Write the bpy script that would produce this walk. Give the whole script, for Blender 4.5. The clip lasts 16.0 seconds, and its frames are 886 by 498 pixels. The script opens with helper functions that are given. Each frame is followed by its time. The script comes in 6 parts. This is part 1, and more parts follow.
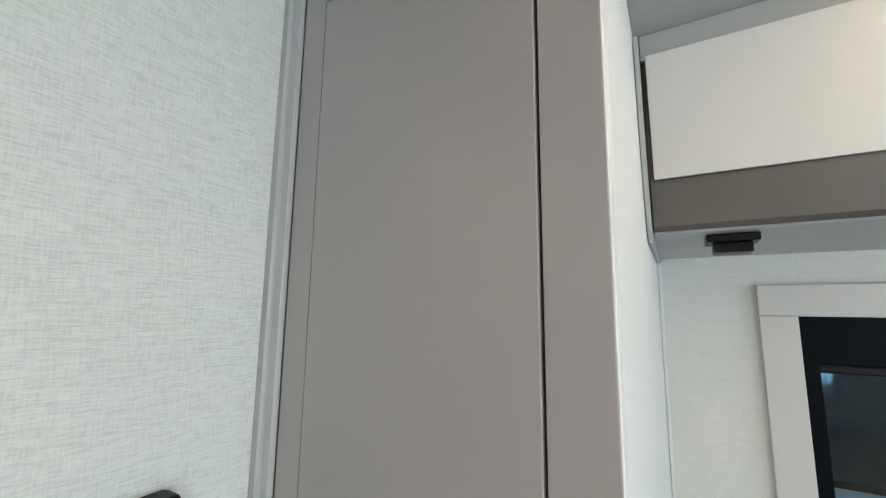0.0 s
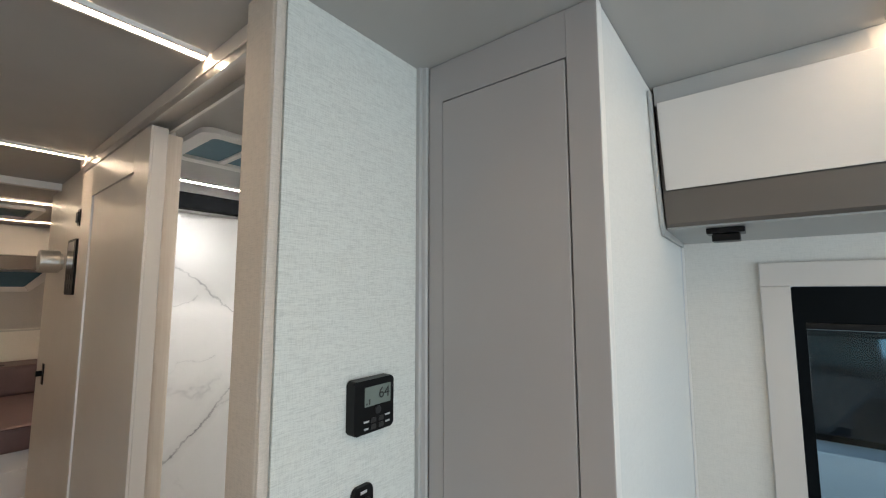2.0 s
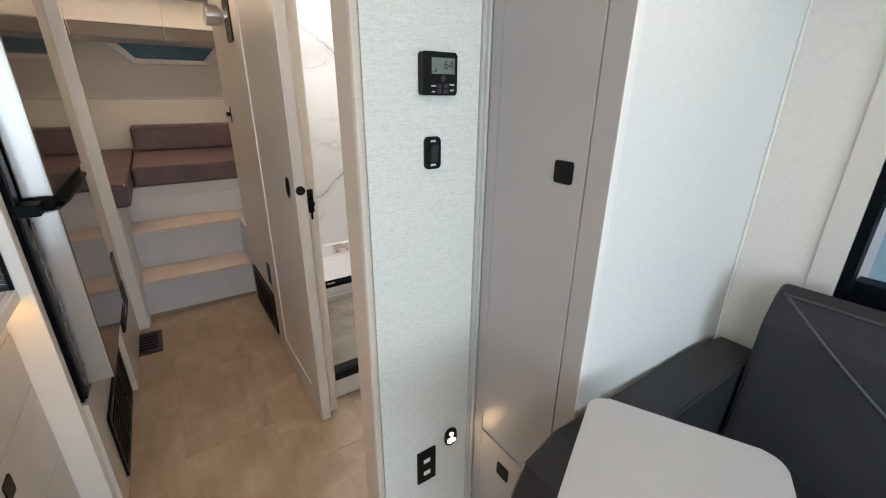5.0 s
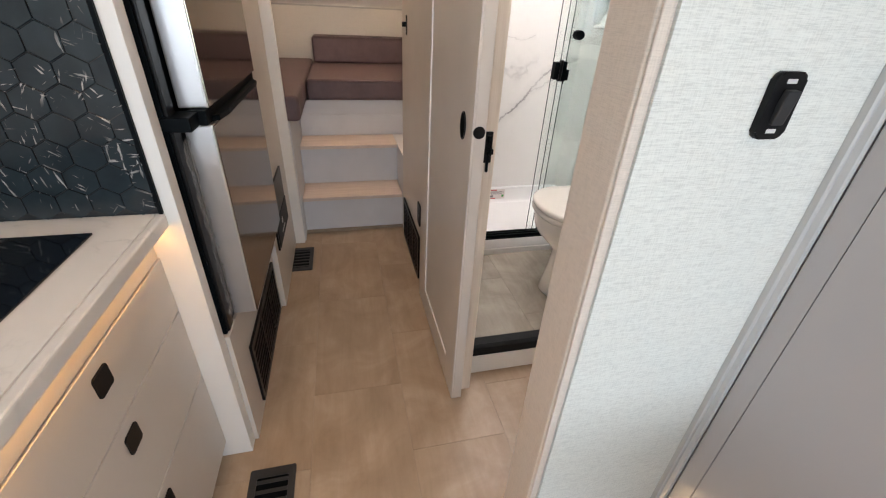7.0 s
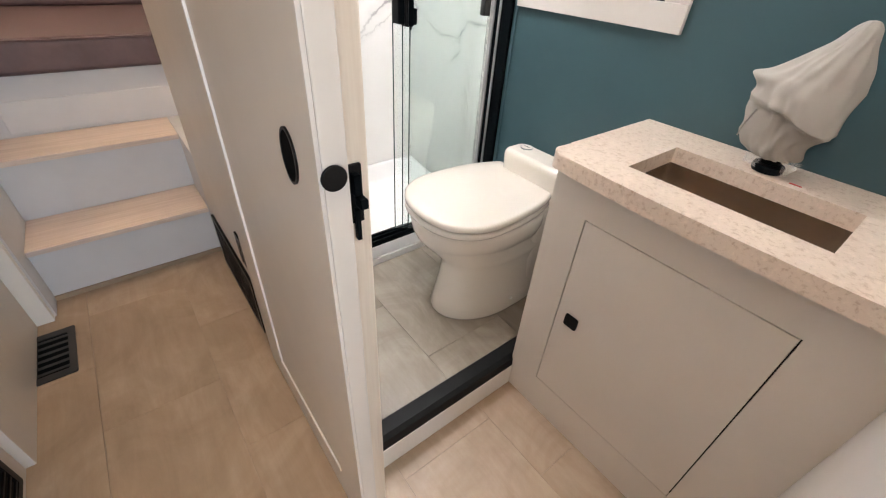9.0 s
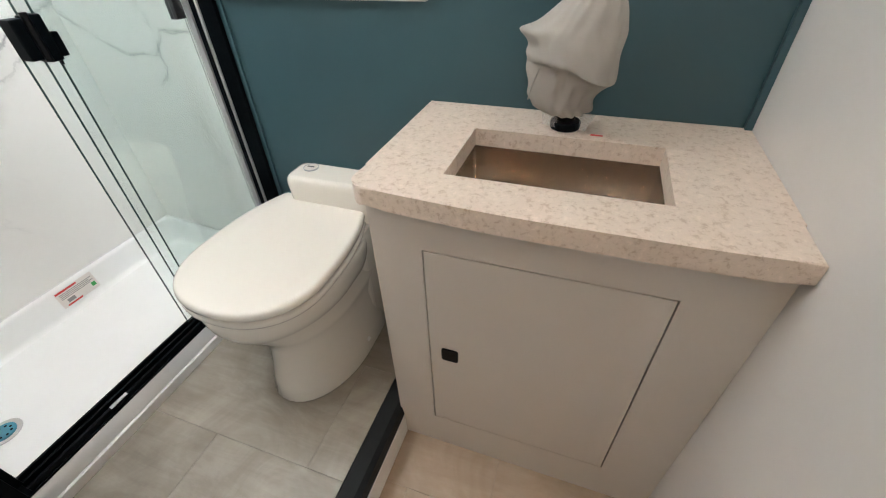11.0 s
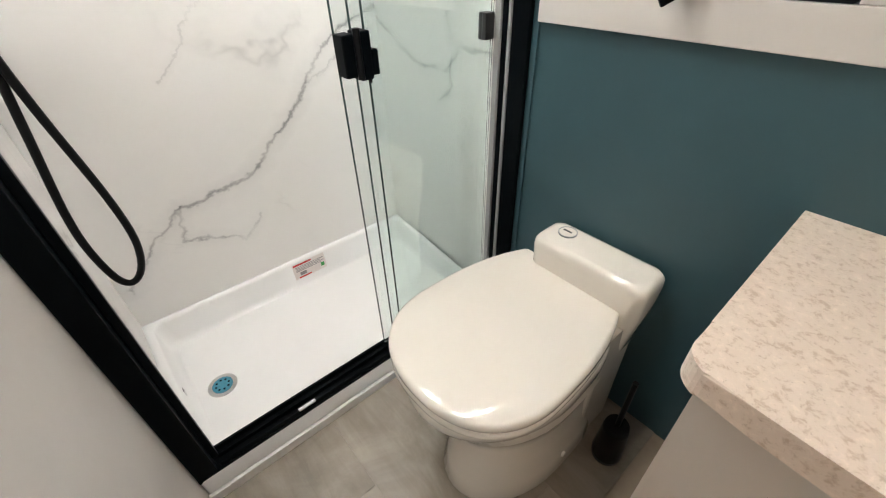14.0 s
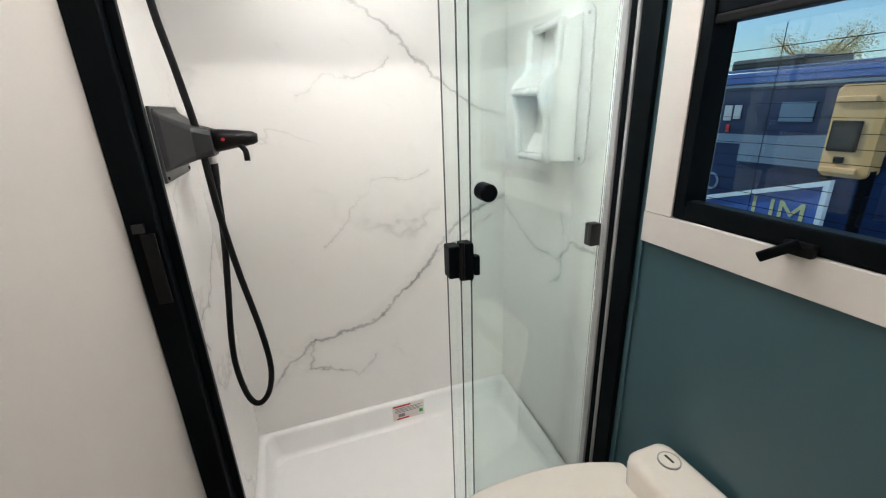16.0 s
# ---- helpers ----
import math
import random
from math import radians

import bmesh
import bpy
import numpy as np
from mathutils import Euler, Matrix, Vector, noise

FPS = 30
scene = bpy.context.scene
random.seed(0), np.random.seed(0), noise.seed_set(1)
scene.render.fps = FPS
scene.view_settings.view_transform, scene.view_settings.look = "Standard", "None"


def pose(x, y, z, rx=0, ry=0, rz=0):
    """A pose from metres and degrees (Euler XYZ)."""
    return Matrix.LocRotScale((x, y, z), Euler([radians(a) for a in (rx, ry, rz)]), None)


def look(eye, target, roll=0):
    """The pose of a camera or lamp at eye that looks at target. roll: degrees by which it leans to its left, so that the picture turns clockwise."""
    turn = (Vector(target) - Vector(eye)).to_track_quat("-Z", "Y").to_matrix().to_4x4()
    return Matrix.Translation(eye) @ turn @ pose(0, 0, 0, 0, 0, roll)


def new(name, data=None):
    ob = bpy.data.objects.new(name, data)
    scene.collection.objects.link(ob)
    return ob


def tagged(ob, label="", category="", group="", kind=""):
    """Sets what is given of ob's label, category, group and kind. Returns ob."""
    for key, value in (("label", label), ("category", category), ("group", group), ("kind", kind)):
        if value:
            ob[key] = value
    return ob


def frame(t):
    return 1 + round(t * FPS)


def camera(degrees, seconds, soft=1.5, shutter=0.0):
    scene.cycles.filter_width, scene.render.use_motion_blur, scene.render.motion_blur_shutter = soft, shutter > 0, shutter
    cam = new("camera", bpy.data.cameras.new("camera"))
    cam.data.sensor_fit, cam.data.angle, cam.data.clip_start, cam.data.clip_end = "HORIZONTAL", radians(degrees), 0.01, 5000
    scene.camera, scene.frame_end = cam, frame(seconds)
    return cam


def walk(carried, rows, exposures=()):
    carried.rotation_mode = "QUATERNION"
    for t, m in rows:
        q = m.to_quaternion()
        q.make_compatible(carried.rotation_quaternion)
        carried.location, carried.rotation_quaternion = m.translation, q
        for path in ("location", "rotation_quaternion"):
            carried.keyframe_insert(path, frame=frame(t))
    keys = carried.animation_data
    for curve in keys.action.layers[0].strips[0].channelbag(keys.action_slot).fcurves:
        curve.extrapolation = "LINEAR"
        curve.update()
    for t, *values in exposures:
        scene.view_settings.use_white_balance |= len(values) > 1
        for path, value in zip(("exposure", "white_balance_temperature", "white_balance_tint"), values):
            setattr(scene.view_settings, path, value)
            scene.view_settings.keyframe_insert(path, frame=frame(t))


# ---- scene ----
cam = camera(94.8, 16.0, soft=1.15)
PATH = [
    (0, (0.008, 0.02, 1.651), (-0.988, 1.73, 1.943), 0.7),
    (0.5, (0.024, -0.03, 1.654), (-0.993, 1.671, 1.926), 0.5),
    (1, (0.063, -0.158, 1.653), (-0.988, 1.527, 1.894), 0.1),
    (1.5, (0.092, -0.261, 1.634), (-1.026, 1.38, 1.874), -0.1),
    (2, (0.156, -0.305, 1.638), (-1.076, 1.258, 1.838), -0.1),
    (2.5, (0.28, -0.318, 1.622), (-1.067, 1.152, 1.778), 0.1),
    (3, (0.406, -0.329, 1.605), (-1.04, 1.053, 1.647), 0.2),
    (3.5, (0.455, -0.348, 1.568), (-1.059, 0.952, 1.424), 0.2),
    (4, (0.453, -0.351, 1.515), (-1.077, 0.884, 1.146), 0.2),
    (4.5, (0.445, -0.351, 1.454), (-1.075, 0.811, 0.872), 0.2),
    (4.7, (0.441, -0.353, 1.423), (-1.078, 0.778, 0.778), 0.3),
    (6.8, (0.034, -0.313, 1.346), (-1.632, 0.181, 0.355), 2.8),
    (7, (-0.019, -0.308, 1.343), (-1.691, 0.124, 0.333), 2.9),
    (7.5, (-0.194, -0.286, 1.326), (-1.851, 0.096, 0.274), 3.2),
    (8, (-0.413, -0.222, 1.319), (-2.014, 0.225, 0.207), 3.2),
    (8.5, (-0.538, -0.167, 1.303), (-2.015, 0.518, 0.141), 3.7),
    (9, (-0.65, -0.129, 1.293), (-1.88, 0.907, 0.105), 4.2),
    (9.5, (-0.722, -0.117, 1.299), (-1.647, 1.196, 0.108), 3.8),
    (9.6, (-0.731, -0.109, 1.302), (-1.604, 1.237, 0.107), 3.4),
    (9.7, (-0.737, -0.113, 1.297), (-1.544, 1.275, 0.104), 3.2),
    (11.8, (-0.922, 0.228, 1.279), (-1.453, 1.678, 0.007), -2.7),
    (12, (-0.952, 0.224, 1.282), (-1.521, 1.661, 0.012), -2.8),
    (12.5, (-1.057, 0.216, 1.295), (-1.742, 1.609, 0.035), -2.7),
    (13, (-1.141, 0.219, 1.295), (-1.978, 1.538, 0.045), -2.3),
    (13.5, (-1.178, 0.222, 1.291), (-2.206, 1.418, 0.062), -2.0),
    (14, (-1.179, 0.29, 1.295), (-2.401, 1.307, 0.081), -1.6),
    (14.5, (-1.163, 0.362, 1.307), (-2.553, 1.196, 0.135), -1.3),
    (15, (-1.16, 0.394, 1.32), (-2.692, 1.099, 0.245), -1.5),
    (15.5, (-1.143, 0.4, 1.38), (-2.817, 1.043, 0.494), -1.8),
    (16, (-1.127, 0.394, 1.45), (-2.913, 1.011, 0.793), -2.1),
]
walk(cam, [(t, look(eye, target, roll)) for t, eye, target, roll in PATH],
     exposures=[(0, 0.12, 6500, 10), (1.0, -0.06, 6500, 10), (2.0, -0.14, 6500, 11), (3.5, -0.06, 6500, 10), (4.5, 0.17, 6500, 10), (4.7, 0.22, 6500, 11),
                (7.0, 0.52, 6600, 17), (7.5, 0.54, 6900, 19), (8.0, 0.81, 6550, 11), (8.5, 1.04, 6500, 10), (9.0, 1.02, 6400, 14), (9.7, 0.92, 6300, 8),
                (12.0, 0.58, 6100, 8), (12.5, 0.60, 6150, 8), (13.0, 0.56, 6300, 9), (14.0, 0.60, 6500, 10), (15.0, 0.58, 6450, 10), (16.0, 0.25, 6450, 10)])

# ---- world, sun, large lights ----
world = bpy.data.worlds.new("sky")
scene.world = world
world.use_nodes = True
wn = world.node_tree.nodes
sky = wn.new("ShaderNodeTexSky")
sky.sky_type = "NISHITA"
sky.sun_disc = False
sky.sun_elevation, sky.sun_rotation = radians(43.7), radians(252.6)
wn["Background"].inputs["Strength"].default_value = 0.12
world.node_tree.links.new(sky.outputs[0], wn["Background"].inputs["Color"])

sun_data = bpy.data.lights.new("sun", "SUN")
sun_data.energy, sun_data.angle, sun_data.color = 3.0, radians(0.5), (1.0, 0.95, 0.87)
sun = new("sun", sun_data)
sun.matrix_world = look((-8, -2.5, 8), (0, 0, 0))


def window_light(name, eye, target, w, h, watts, colour):
    d = bpy.data.lights.new(name, "AREA")
    d.shape, d.size, d.size_y, d.energy, d.color = "RECTANGLE", w, h, watts, colour
    ob = new(name, d)
    ob.matrix_world = look(eye, target)
    return ob


DAY = (0.74, 0.90, 1.0)
window_light("windshield_daylight", (2.58, -0.15, 1.35), (0, -0.15, 1.25), 1.7, 0.85, 33, DAY)
window_light("entry_daylight", (1.55, -1.33, 1.30), (1.0, 0.4, 1.1), 0.6, 1.1, 15, DAY)

# ---- materials ----


def mat(name, colour=(0.8, 0.8, 0.8), rough=0.5, metal=0.0, spec=0.5, coat=0.0):
    m = bpy.data.materials.new(name)
    m.use_nodes = True
    b = m.node_tree.nodes["Principled BSDF"]
    b.inputs["Base Color"].default_value = (*colour, 1)
    b.inputs["Roughness"].default_value = rough
    b.inputs["Metallic"].default_value = metal
    b.inputs["Specular IOR Level"].default_value = spec
    b.inputs["Coat Weight"].default_value = coat
    return m


class G:
    """Small builder for a material's node graph."""

    def __init__(self, m):
        self.t = m.node_tree
        self.b = self.t.nodes["Principled BSDF"]

    def n(self, kind, **kw):
        nd = self.t.nodes.new(kind)
        for k, v in kw.items():
            nd.inputs[k.replace("_", " ")].default_value = v
        return nd

    def l(self, a, b):
        self.t.links.new(a, b)

    def pos(self, scale=(1, 1, 1)):
        g = self.t.nodes.new("ShaderNodeNewGeometry")
        mp = self.t.nodes.new("ShaderNodeMapping")
        mp.inputs["Scale"].default_value = scale
        self.l(g.outputs["Position"], mp.inputs["Vector"])
        return mp.outputs["Vector"]

    def noise(self, scale, stretch=(1, 1, 1), detail=4.0, rough=0.6, dist=0.0, vec=None):
        nd = self.n("ShaderNodeTexNoise", Scale=scale, Detail=detail, Roughness=rough, Distortion=dist)
        self.l(vec or self.pos(stretch), nd.inputs["Vector"])
        return nd.outputs["Fac"]

    def ramp(self, fac, stops, const=False):
        r = self.t.nodes.new("ShaderNodeValToRGB")
        e = r.color_ramp.elements
        while len(e) < len(stops):
            e.new(0.5)
        for k, (p, c) in enumerate(stops):
            e[k].position = p
            e[k].color = (*c, 1) if len(c) == 3 else c
        if const:
            r.color_ramp.interpolation = "CONSTANT"
        self.l(fac, r.inputs["Fac"])
        return r.outputs["Color"]

    def mix(self, a, b, fac, mode="MIX"):
        x = self.t.nodes.new("ShaderNodeMix")
        x.data_type, x.blend_type = "RGBA", mode
        for sock, val in (("Factor", fac), ("A", a), ("B", b)):
            s = [i for i in x.inputs if i.name == sock and i.type in (("VALUE",) if sock == "Factor" else ("RGBA",))][0]
            if isinstance(val, (int, float)):
                s.default_value = val
            elif isinstance(val, tuple):
                s.default_value = (*val, 1)
            else:
                self.l(val, s)
        return [o for o in x.outputs if o.type == "RGBA"][0]

    def math(self, op, a, b=0.0):
        x = self.t.nodes.new("ShaderNodeMath")
        x.operation = op
        for k, v in enumerate((a, b)):
            if isinstance(v, (int, float)):
                x.inputs[k].default_value = v
            else:
                self.l(v, x.inputs[k])
        return x.outputs[0]

    def bump(self, fac, strength=0.2, distance=0.002):
        bp = self.n("ShaderNodeBump", Strength=strength, Distance=distance)
        self.l(fac, bp.inputs["Height"])
        self.l(bp.outputs["Normal"], self.b.inputs["Normal"])

    def colour(self, c):
        self.l(c, self.b.inputs["Base Color"])

    def rough(self, fac, lo, hi):
        mr = self.n("ShaderNodeMapRange", To_Min=lo, To_Max=hi)
        self.l(fac, mr.inputs["Value"])
        self.l(mr.outputs[0], self.b.inputs["Roughness"])


def plain(name, c, rough=0.45, var=0.06, scale=6.0, bump=0.05, fine=220.0, metal=0.0, coat=0.0, spec=0.5):
    """A near-plain surface with slight mottling, varied gloss and fine texture."""
    m = mat(name, c, rough, metal, spec, coat)
    g = G(m)
    big = g.noise(scale, detail=3)
    lo, hi = tuple(v * (1 - var) for v in c), tuple(min(1, v * (1 + var)) for v in c)
    g.colour(g.ramp(big, [(0.3, lo), (0.7, hi)]))
    f = g.noise(fine, detail=2)
    g.rough(g.noise(scale * 5, detail=3), rough * 0.85, rough * 1.15)
    if bump:
        g.bump(f, bump, 0.0006)
    return m


def linen(name, c, depth=1.0):
    """Woven linen-look wall covering: long fine threads across, shorter ones upright, soft slubs."""
    m = mat(name, c, 0.75, spec=0.25)
    g = G(m)
    hz = g.noise(1.0, (58, 58, 800), 3, 0.62)
    vt = g.noise(1.0, (540, 540, 62), 3, 0.62)
    slub = g.noise(1.0, (7, 7, 190), 3, 0.7)
    weave = g.math("ADD", g.math("MULTIPLY", hz, 0.62), g.math("MULTIPLY", vt, 0.38))
    weave = g.math("ADD", g.math("MULTIPLY", weave, 0.84), g.math("MULTIPLY", slub, 0.16))
    dark, light = tuple(v * (1 - 0.17 * depth) for v in c), tuple(min(1, v * (1 + 0.095 * depth)) for v in c)
    base = g.ramp(weave, [(0.41, dark), (0.50, c), (0.59, light)])
    g.colour(g.mix(base, (c[0] * 0.95, c[1] * 0.96, c[2] * 0.98), g.math("MULTIPLY", g.noise(2.2), 0.35)))
    g.bump(weave, 0.26 * depth, 0.0012)
    return m


def grain(name, lo, hi, rough, axis=0, scale=1.0, bump=0.12):
    """Wood-look laminate with a grain along one axis."""
    m = mat(name, hi, rough)
    g = G(m)
    s = [70 * scale] * 3
    s[axis] = 2.2 * scale
    s2 = [220 * scale] * 3
    s2[axis] = 8 * scale
    a = g.noise(1.0, tuple(s), 5, 0.65, 0.6)
    b = g.noise(1.0, tuple(s2), 3, 0.6)
    f = g.math("ADD", g.math("MULTIPLY", a, 0.65), g.math("MULTIPLY", b, 0.35))
    g.colour(g.ramp(f, [(0.36, lo), (0.64, hi)]))
    g.rough(a, rough * 0.8, rough * 1.2)
    g.bump(f, bump, 0.0008)
    return m


def floor_vinyl(name, c1, c2, c3):
    """Stone-look vinyl with soft clouds and brushed streaks, each tile a little different."""
    m = mat(name, c2, 0.38)
    g = G(m)
    info = g.t.nodes.new("ShaderNodeObjectInfo")
    geo = g.t.nodes.new("ShaderNodeNewGeometry")
    off = g.t.nodes.new("ShaderNodeVectorMath")
    off.operation = "MULTIPLY_ADD"
    comb = g.t.nodes.new("ShaderNodeCombineXYZ")
    for k in range(3):
        g.l(info.outputs["Random"], comb.inputs[k])
    g.l(comb.outputs[0], off.inputs[0])
    off.inputs[1].default_value = (37, 53, 11)
    g.l(geo.outputs["Position"], off.inputs[2])
    cloud = g.noise(4.2, detail=5, rough=0.62, dist=0.8, vec=off.outputs[0])
    mp = g.t.nodes.new("ShaderNodeMapping")
    mp.inputs["Scale"].default_value = (3, 22, 3)
    g.l(off.outputs[0], mp.inputs["Vector"])
    streak = g.noise(1.0, detail=5, rough=0.7, dist=0.5, vec=mp.outputs[0])
    f = g.math("ADD", g.math("MULTIPLY", cloud, 0.66), g.math("MULTIPLY", streak, 0.34))
    f = g.math("ADD", f, g.math("MULTIPLY", g.math("SUBTRACT", info.outputs["Random"], 0.5), 0.09))
    g.colour(g.ramp(f, [(0.35, c1), (0.5, c2), (0.65, c3)]))
    fine = g.noise(160, detail=3)
    g.rough(cloud, 0.28, 0.5)
    g.bump(fine, 0.10, 0.0006)
    return m


def marble(name, vein_scale=1.0, base=(0.80, 0.79, 0.77), width=0.012, strength=1.0, rough=0.22, runs=(), along="y"):
    """White marble-look panel: faint broken veins everywhere, and main veins that run along crooked lines
    (width, darkness, points along the wall and in height)."""
    m = mat(name, base, rough, coat=0.15)
    g = G(m)
    mp = g.t.nodes.new("ShaderNodeMapping")
    mp.inputs["Rotation"].default_value = (0.75, 0.35, 0.2)
    mp.inputs["Location"].default_value = (0.35, 1.27, 0.61)
    geo = g.t.nodes.new("ShaderNodeNewGeometry")
    g.l(geo.outputs["Position"], mp.inputs["Vector"])

    def veins(scale, w, dist):
        mp2 = g.t.nodes.new("ShaderNodeMapping")
        mp2.inputs["Scale"].default_value = (scale, scale * 0.42, scale)
        g.l(mp.outputs[0], mp2.inputs["Vector"])
        nz = g.noise(1.0, detail=6, rough=0.54, dist=dist * 0.6, vec=mp2.outputs[0])
        line = g.math("ABSOLUTE", g.math("SUBTRACT", nz, 0.5))
        return g.ramp(line, [(0.0, (1, 1, 1)), (w, (0.25, 0.25, 0.25)), (w * 3.2, (0, 0, 0))])

    big = veins(1.3 * vein_scale, width, 0.7)
    small = veins(3.1 * vein_scale, width * 0.8, 1.0)
    gate = g.ramp(g.noise(2.4 * vein_scale, detail=2), [(0.50, (0, 0, 0)), (0.66, (0.8, 0.8, 0.8))])
    gate2 = g.ramp(g.noise(3.6 * vein_scale, (1.3, 0.8, 1.1), detail=2), [(0.55, (0, 0, 0)), (0.70, (0.8, 0.8, 0.8))])
    both = g.mix(g.mix((0, 0, 0), big, gate), g.mix((0, 0, 0), small, gate2), 0.62, "ADD")
    if runs:
        both = g.mix((0, 0, 0), both, 0.45)
        sep = g.t.nodes.new("ShaderNodeSeparateXYZ")
        g.l(geo.outputs["Position"], sep.inputs[0])
        wob = [g.math("MULTIPLY", g.math("SUBTRACT", g.noise(8.0, st, 6, 0.66), 0.5), 0.095) for st in ((1, 1, 1), (1.2, 0.9, 1.3))]
        flat = g.t.nodes.new("ShaderNodeCombineXYZ")
        g.l(g.math("ADD", sep.outputs[1 if along == "y" else 0], wob[0]), flat.inputs[0])
        g.l(g.math("ADD", sep.outputs[2], wob[1]), flat.inputs[1])
        patchy = g.ramp(g.noise(6.5, detail=4), [(0.32, (0.18, 0.18, 0.18)), (0.60, (1, 1, 1))])

        def vm(op, a, b):
            nd = g.t.nodes.new("ShaderNodeVectorMath")
            nd.operation = op
            for sock, val in zip(nd.inputs, (a, b)):
                if isinstance(val, tuple):
                    sock.default_value = val
                else:
                    g.l(val, sock)
            return nd
        for wide, dark, pts in runs:
            near = None
            for (ua, va), (ub, vb) in zip(pts, pts[1:]):
                du, dv = ub - ua, vb - va
                rel = vm("SUBTRACT", flat.outputs[0], (ua, va, 0.0)).outputs[0]
                dot = vm("DOT_PRODUCT", rel, (du / (du * du + dv * dv), dv / (du * du + dv * dv), 0.0)).outputs["Value"]
                h = g.math("MINIMUM", g.math("MAXIMUM", dot, 0.0), 1.0)
                foot = g.t.nodes.new("ShaderNodeVectorMath")
                foot.operation = "SCALE"
                foot.inputs[0].default_value = (du, dv, 0.0)
                g.l(h, foot.inputs["Scale"])
                d = vm("DISTANCE", rel, foot.outputs[0]).outputs["Value"]
                near = d if near is None else g.math("MINIMUM", near, d)
            line = g.ramp(near, [(0.0, (1, 1, 1)), (wide, (0.72, 0.72, 0.72)), (wide * 2.6, (0.16, 0.16, 0.16)), (wide * 14, (0, 0, 0))])
            both = g.mix(both, g.mix((0, 0, 0), line, patchy), dark, "ADD")
    cloud = g.ramp(g.noise(1.6, detail=4), [(0.35, tuple(v * 0.96 for v in base)), (0.7, base)])
    grey = g.ramp(g.noise(9, detail=3), [(0.3, (0.20, 0.20, 0.21)), (0.7, (0.40, 0.38, 0.37))])
    g.colour(g.mix(cloud, grey, g.math("MULTIPLY", both, strength)))
    return m


def speckle(name, base, spots, dark):
    m = mat(name, base, 0.28, coat=0.1)
    g = G(m)
    a = g.noise(82, detail=5, rough=0.7, dist=0.4)
    b = g.noise(170, detail=4, rough=0.7)
    c = g.noise(18, detail=3)
    col = g.ramp(a, [(0.36, spots), (0.47, base), (0.56, base), (0.66, tuple(min(1, v * 1.12) for v in base))])
    col = g.mix(col, dark, g.ramp(b, [(0.62, (0, 0, 0)), (0.72, (0.75, 0.75, 0.75))]))
    g.colour(g.mix(col, spots, g.math("MULTIPLY", c, 0.22)))
    return m


def brushed(name, c, rough):
    """Steel brushed level all round, so that its highlights stand upright."""
    m = mat(name, c, rough, 1.0)
    g = G(m)
    tan = g.t.nodes.new("ShaderNodeTangent")
    tan.direction_type, tan.axis = "RADIAL", "Z"
    g.l(tan.outputs[0], g.b.inputs["Tangent"])
    g.b.inputs["Anisotropic"].default_value = 0.85
    g.b.inputs["Anisotropic Rotation"].default_value = 0.25
    return m


def leather(name, c, rough=0.5):
    m = mat(name, c, rough, spec=0.4)
    g = G(m)
    vo = g.n("ShaderNodeTexVoronoi", Scale=330.0)
    g.l(g.pos(), vo.inputs["Vector"])
    soft = g.noise(7, detail=4)
    g.colour(g.ramp(soft, [(0.3, tuple(v * 0.82 for v in c)), (0.7, tuple(v * 1.18 for v in c))]))
    g.rough(soft, rough * 0.85, rough * 1.2)
    h = g.math("ADD", g.math("MULTIPLY", vo.outputs["Distance"], 0.5), g.math("MULTIPLY", g.noise(22, detail=3), 1.2))
    g.bump(h, 0.22, 0.002)
    return m


def glass(name, c=(1, 1, 1), rough=0.0, ior=1.45):
    m = mat(name, c, rough)
    b = m.node_tree.nodes["Principled BSDF"]
    b.inputs["Transmission Weight"].default_value = 1.0
    b.inputs["IOR"].default_value = ior
    return m


def glow(name, c, power):
    m = mat(name, c, 0.5)
    b = m.node_tree.nodes["Principled BSDF"]
    b.inputs["Emission Color"].default_value = (*c, 1)
    b.inputs["Emission Strength"].default_value = power
    return m


WARM = (1.0, 0.77, 0.53)
M_LINEN = linen("linen_wallcovering", (0.65, 0.66, 0.62), 1.0)
# the linen again for the partition end, its warm lighting put into the colour
M_ENDFACE = linen("linen_lit_warm", (0.60, 0.53, 0.46), 0.7)
M_VINYLWALL = linen("pale_wallboard", (0.66, 0.64, 0.60), 0.45)
M_SIDE = linen("pale_side_panel", (0.68, 0.68, 0.655), 0.40)
M_TAUPE = plain("taupe_laminate", (0.375, 0.352, 0.345), 0.36, 0.03, 2.0, 0.05, 500)
M_TAUPE2 = plain("grey_trim", (0.42, 0.42, 0.41), 0.4, 0.03, 3, 0.03)
M_DOOR = plain("pale_greige_lacquer", (0.60, 0.555, 0.51), 0.35, 0.035, 2.5, 0.05, 400)
M_WHITE = plain("white_lacquer", (0.76, 0.74, 0.71), 0.35, 0.03, 3, 0.04)
M_TRIM = plain("grey_white_window_trim", (0.56, 0.53, 0.50), 0.4, 0.03, 3, 0.04)
M_BATHWALL = plain("warm_bath_wallboard", (0.56, 0.515, 0.475), 0.45, 0.03, 3, 0.05)
M_CABWHITE = plain("pearl_white_laminate", (0.66, 0.63, 0.60), 0.3, 0.03, 2, 0.03)
M_VALANCE = plain("dark_taupe_laminate", (0.115, 0.10, 0.088), 0.42, 0.05, 4, 0.04)
M_RISER = plain("cool_white_riser", (0.585, 0.590, 0.620), 0.5, 0.04, 4, 0.05)
M_CEIL = plain("ceiling_vinyl", (0.44, 0.43, 0.415), 0.5, 0.04, 3, 0.08, 300)
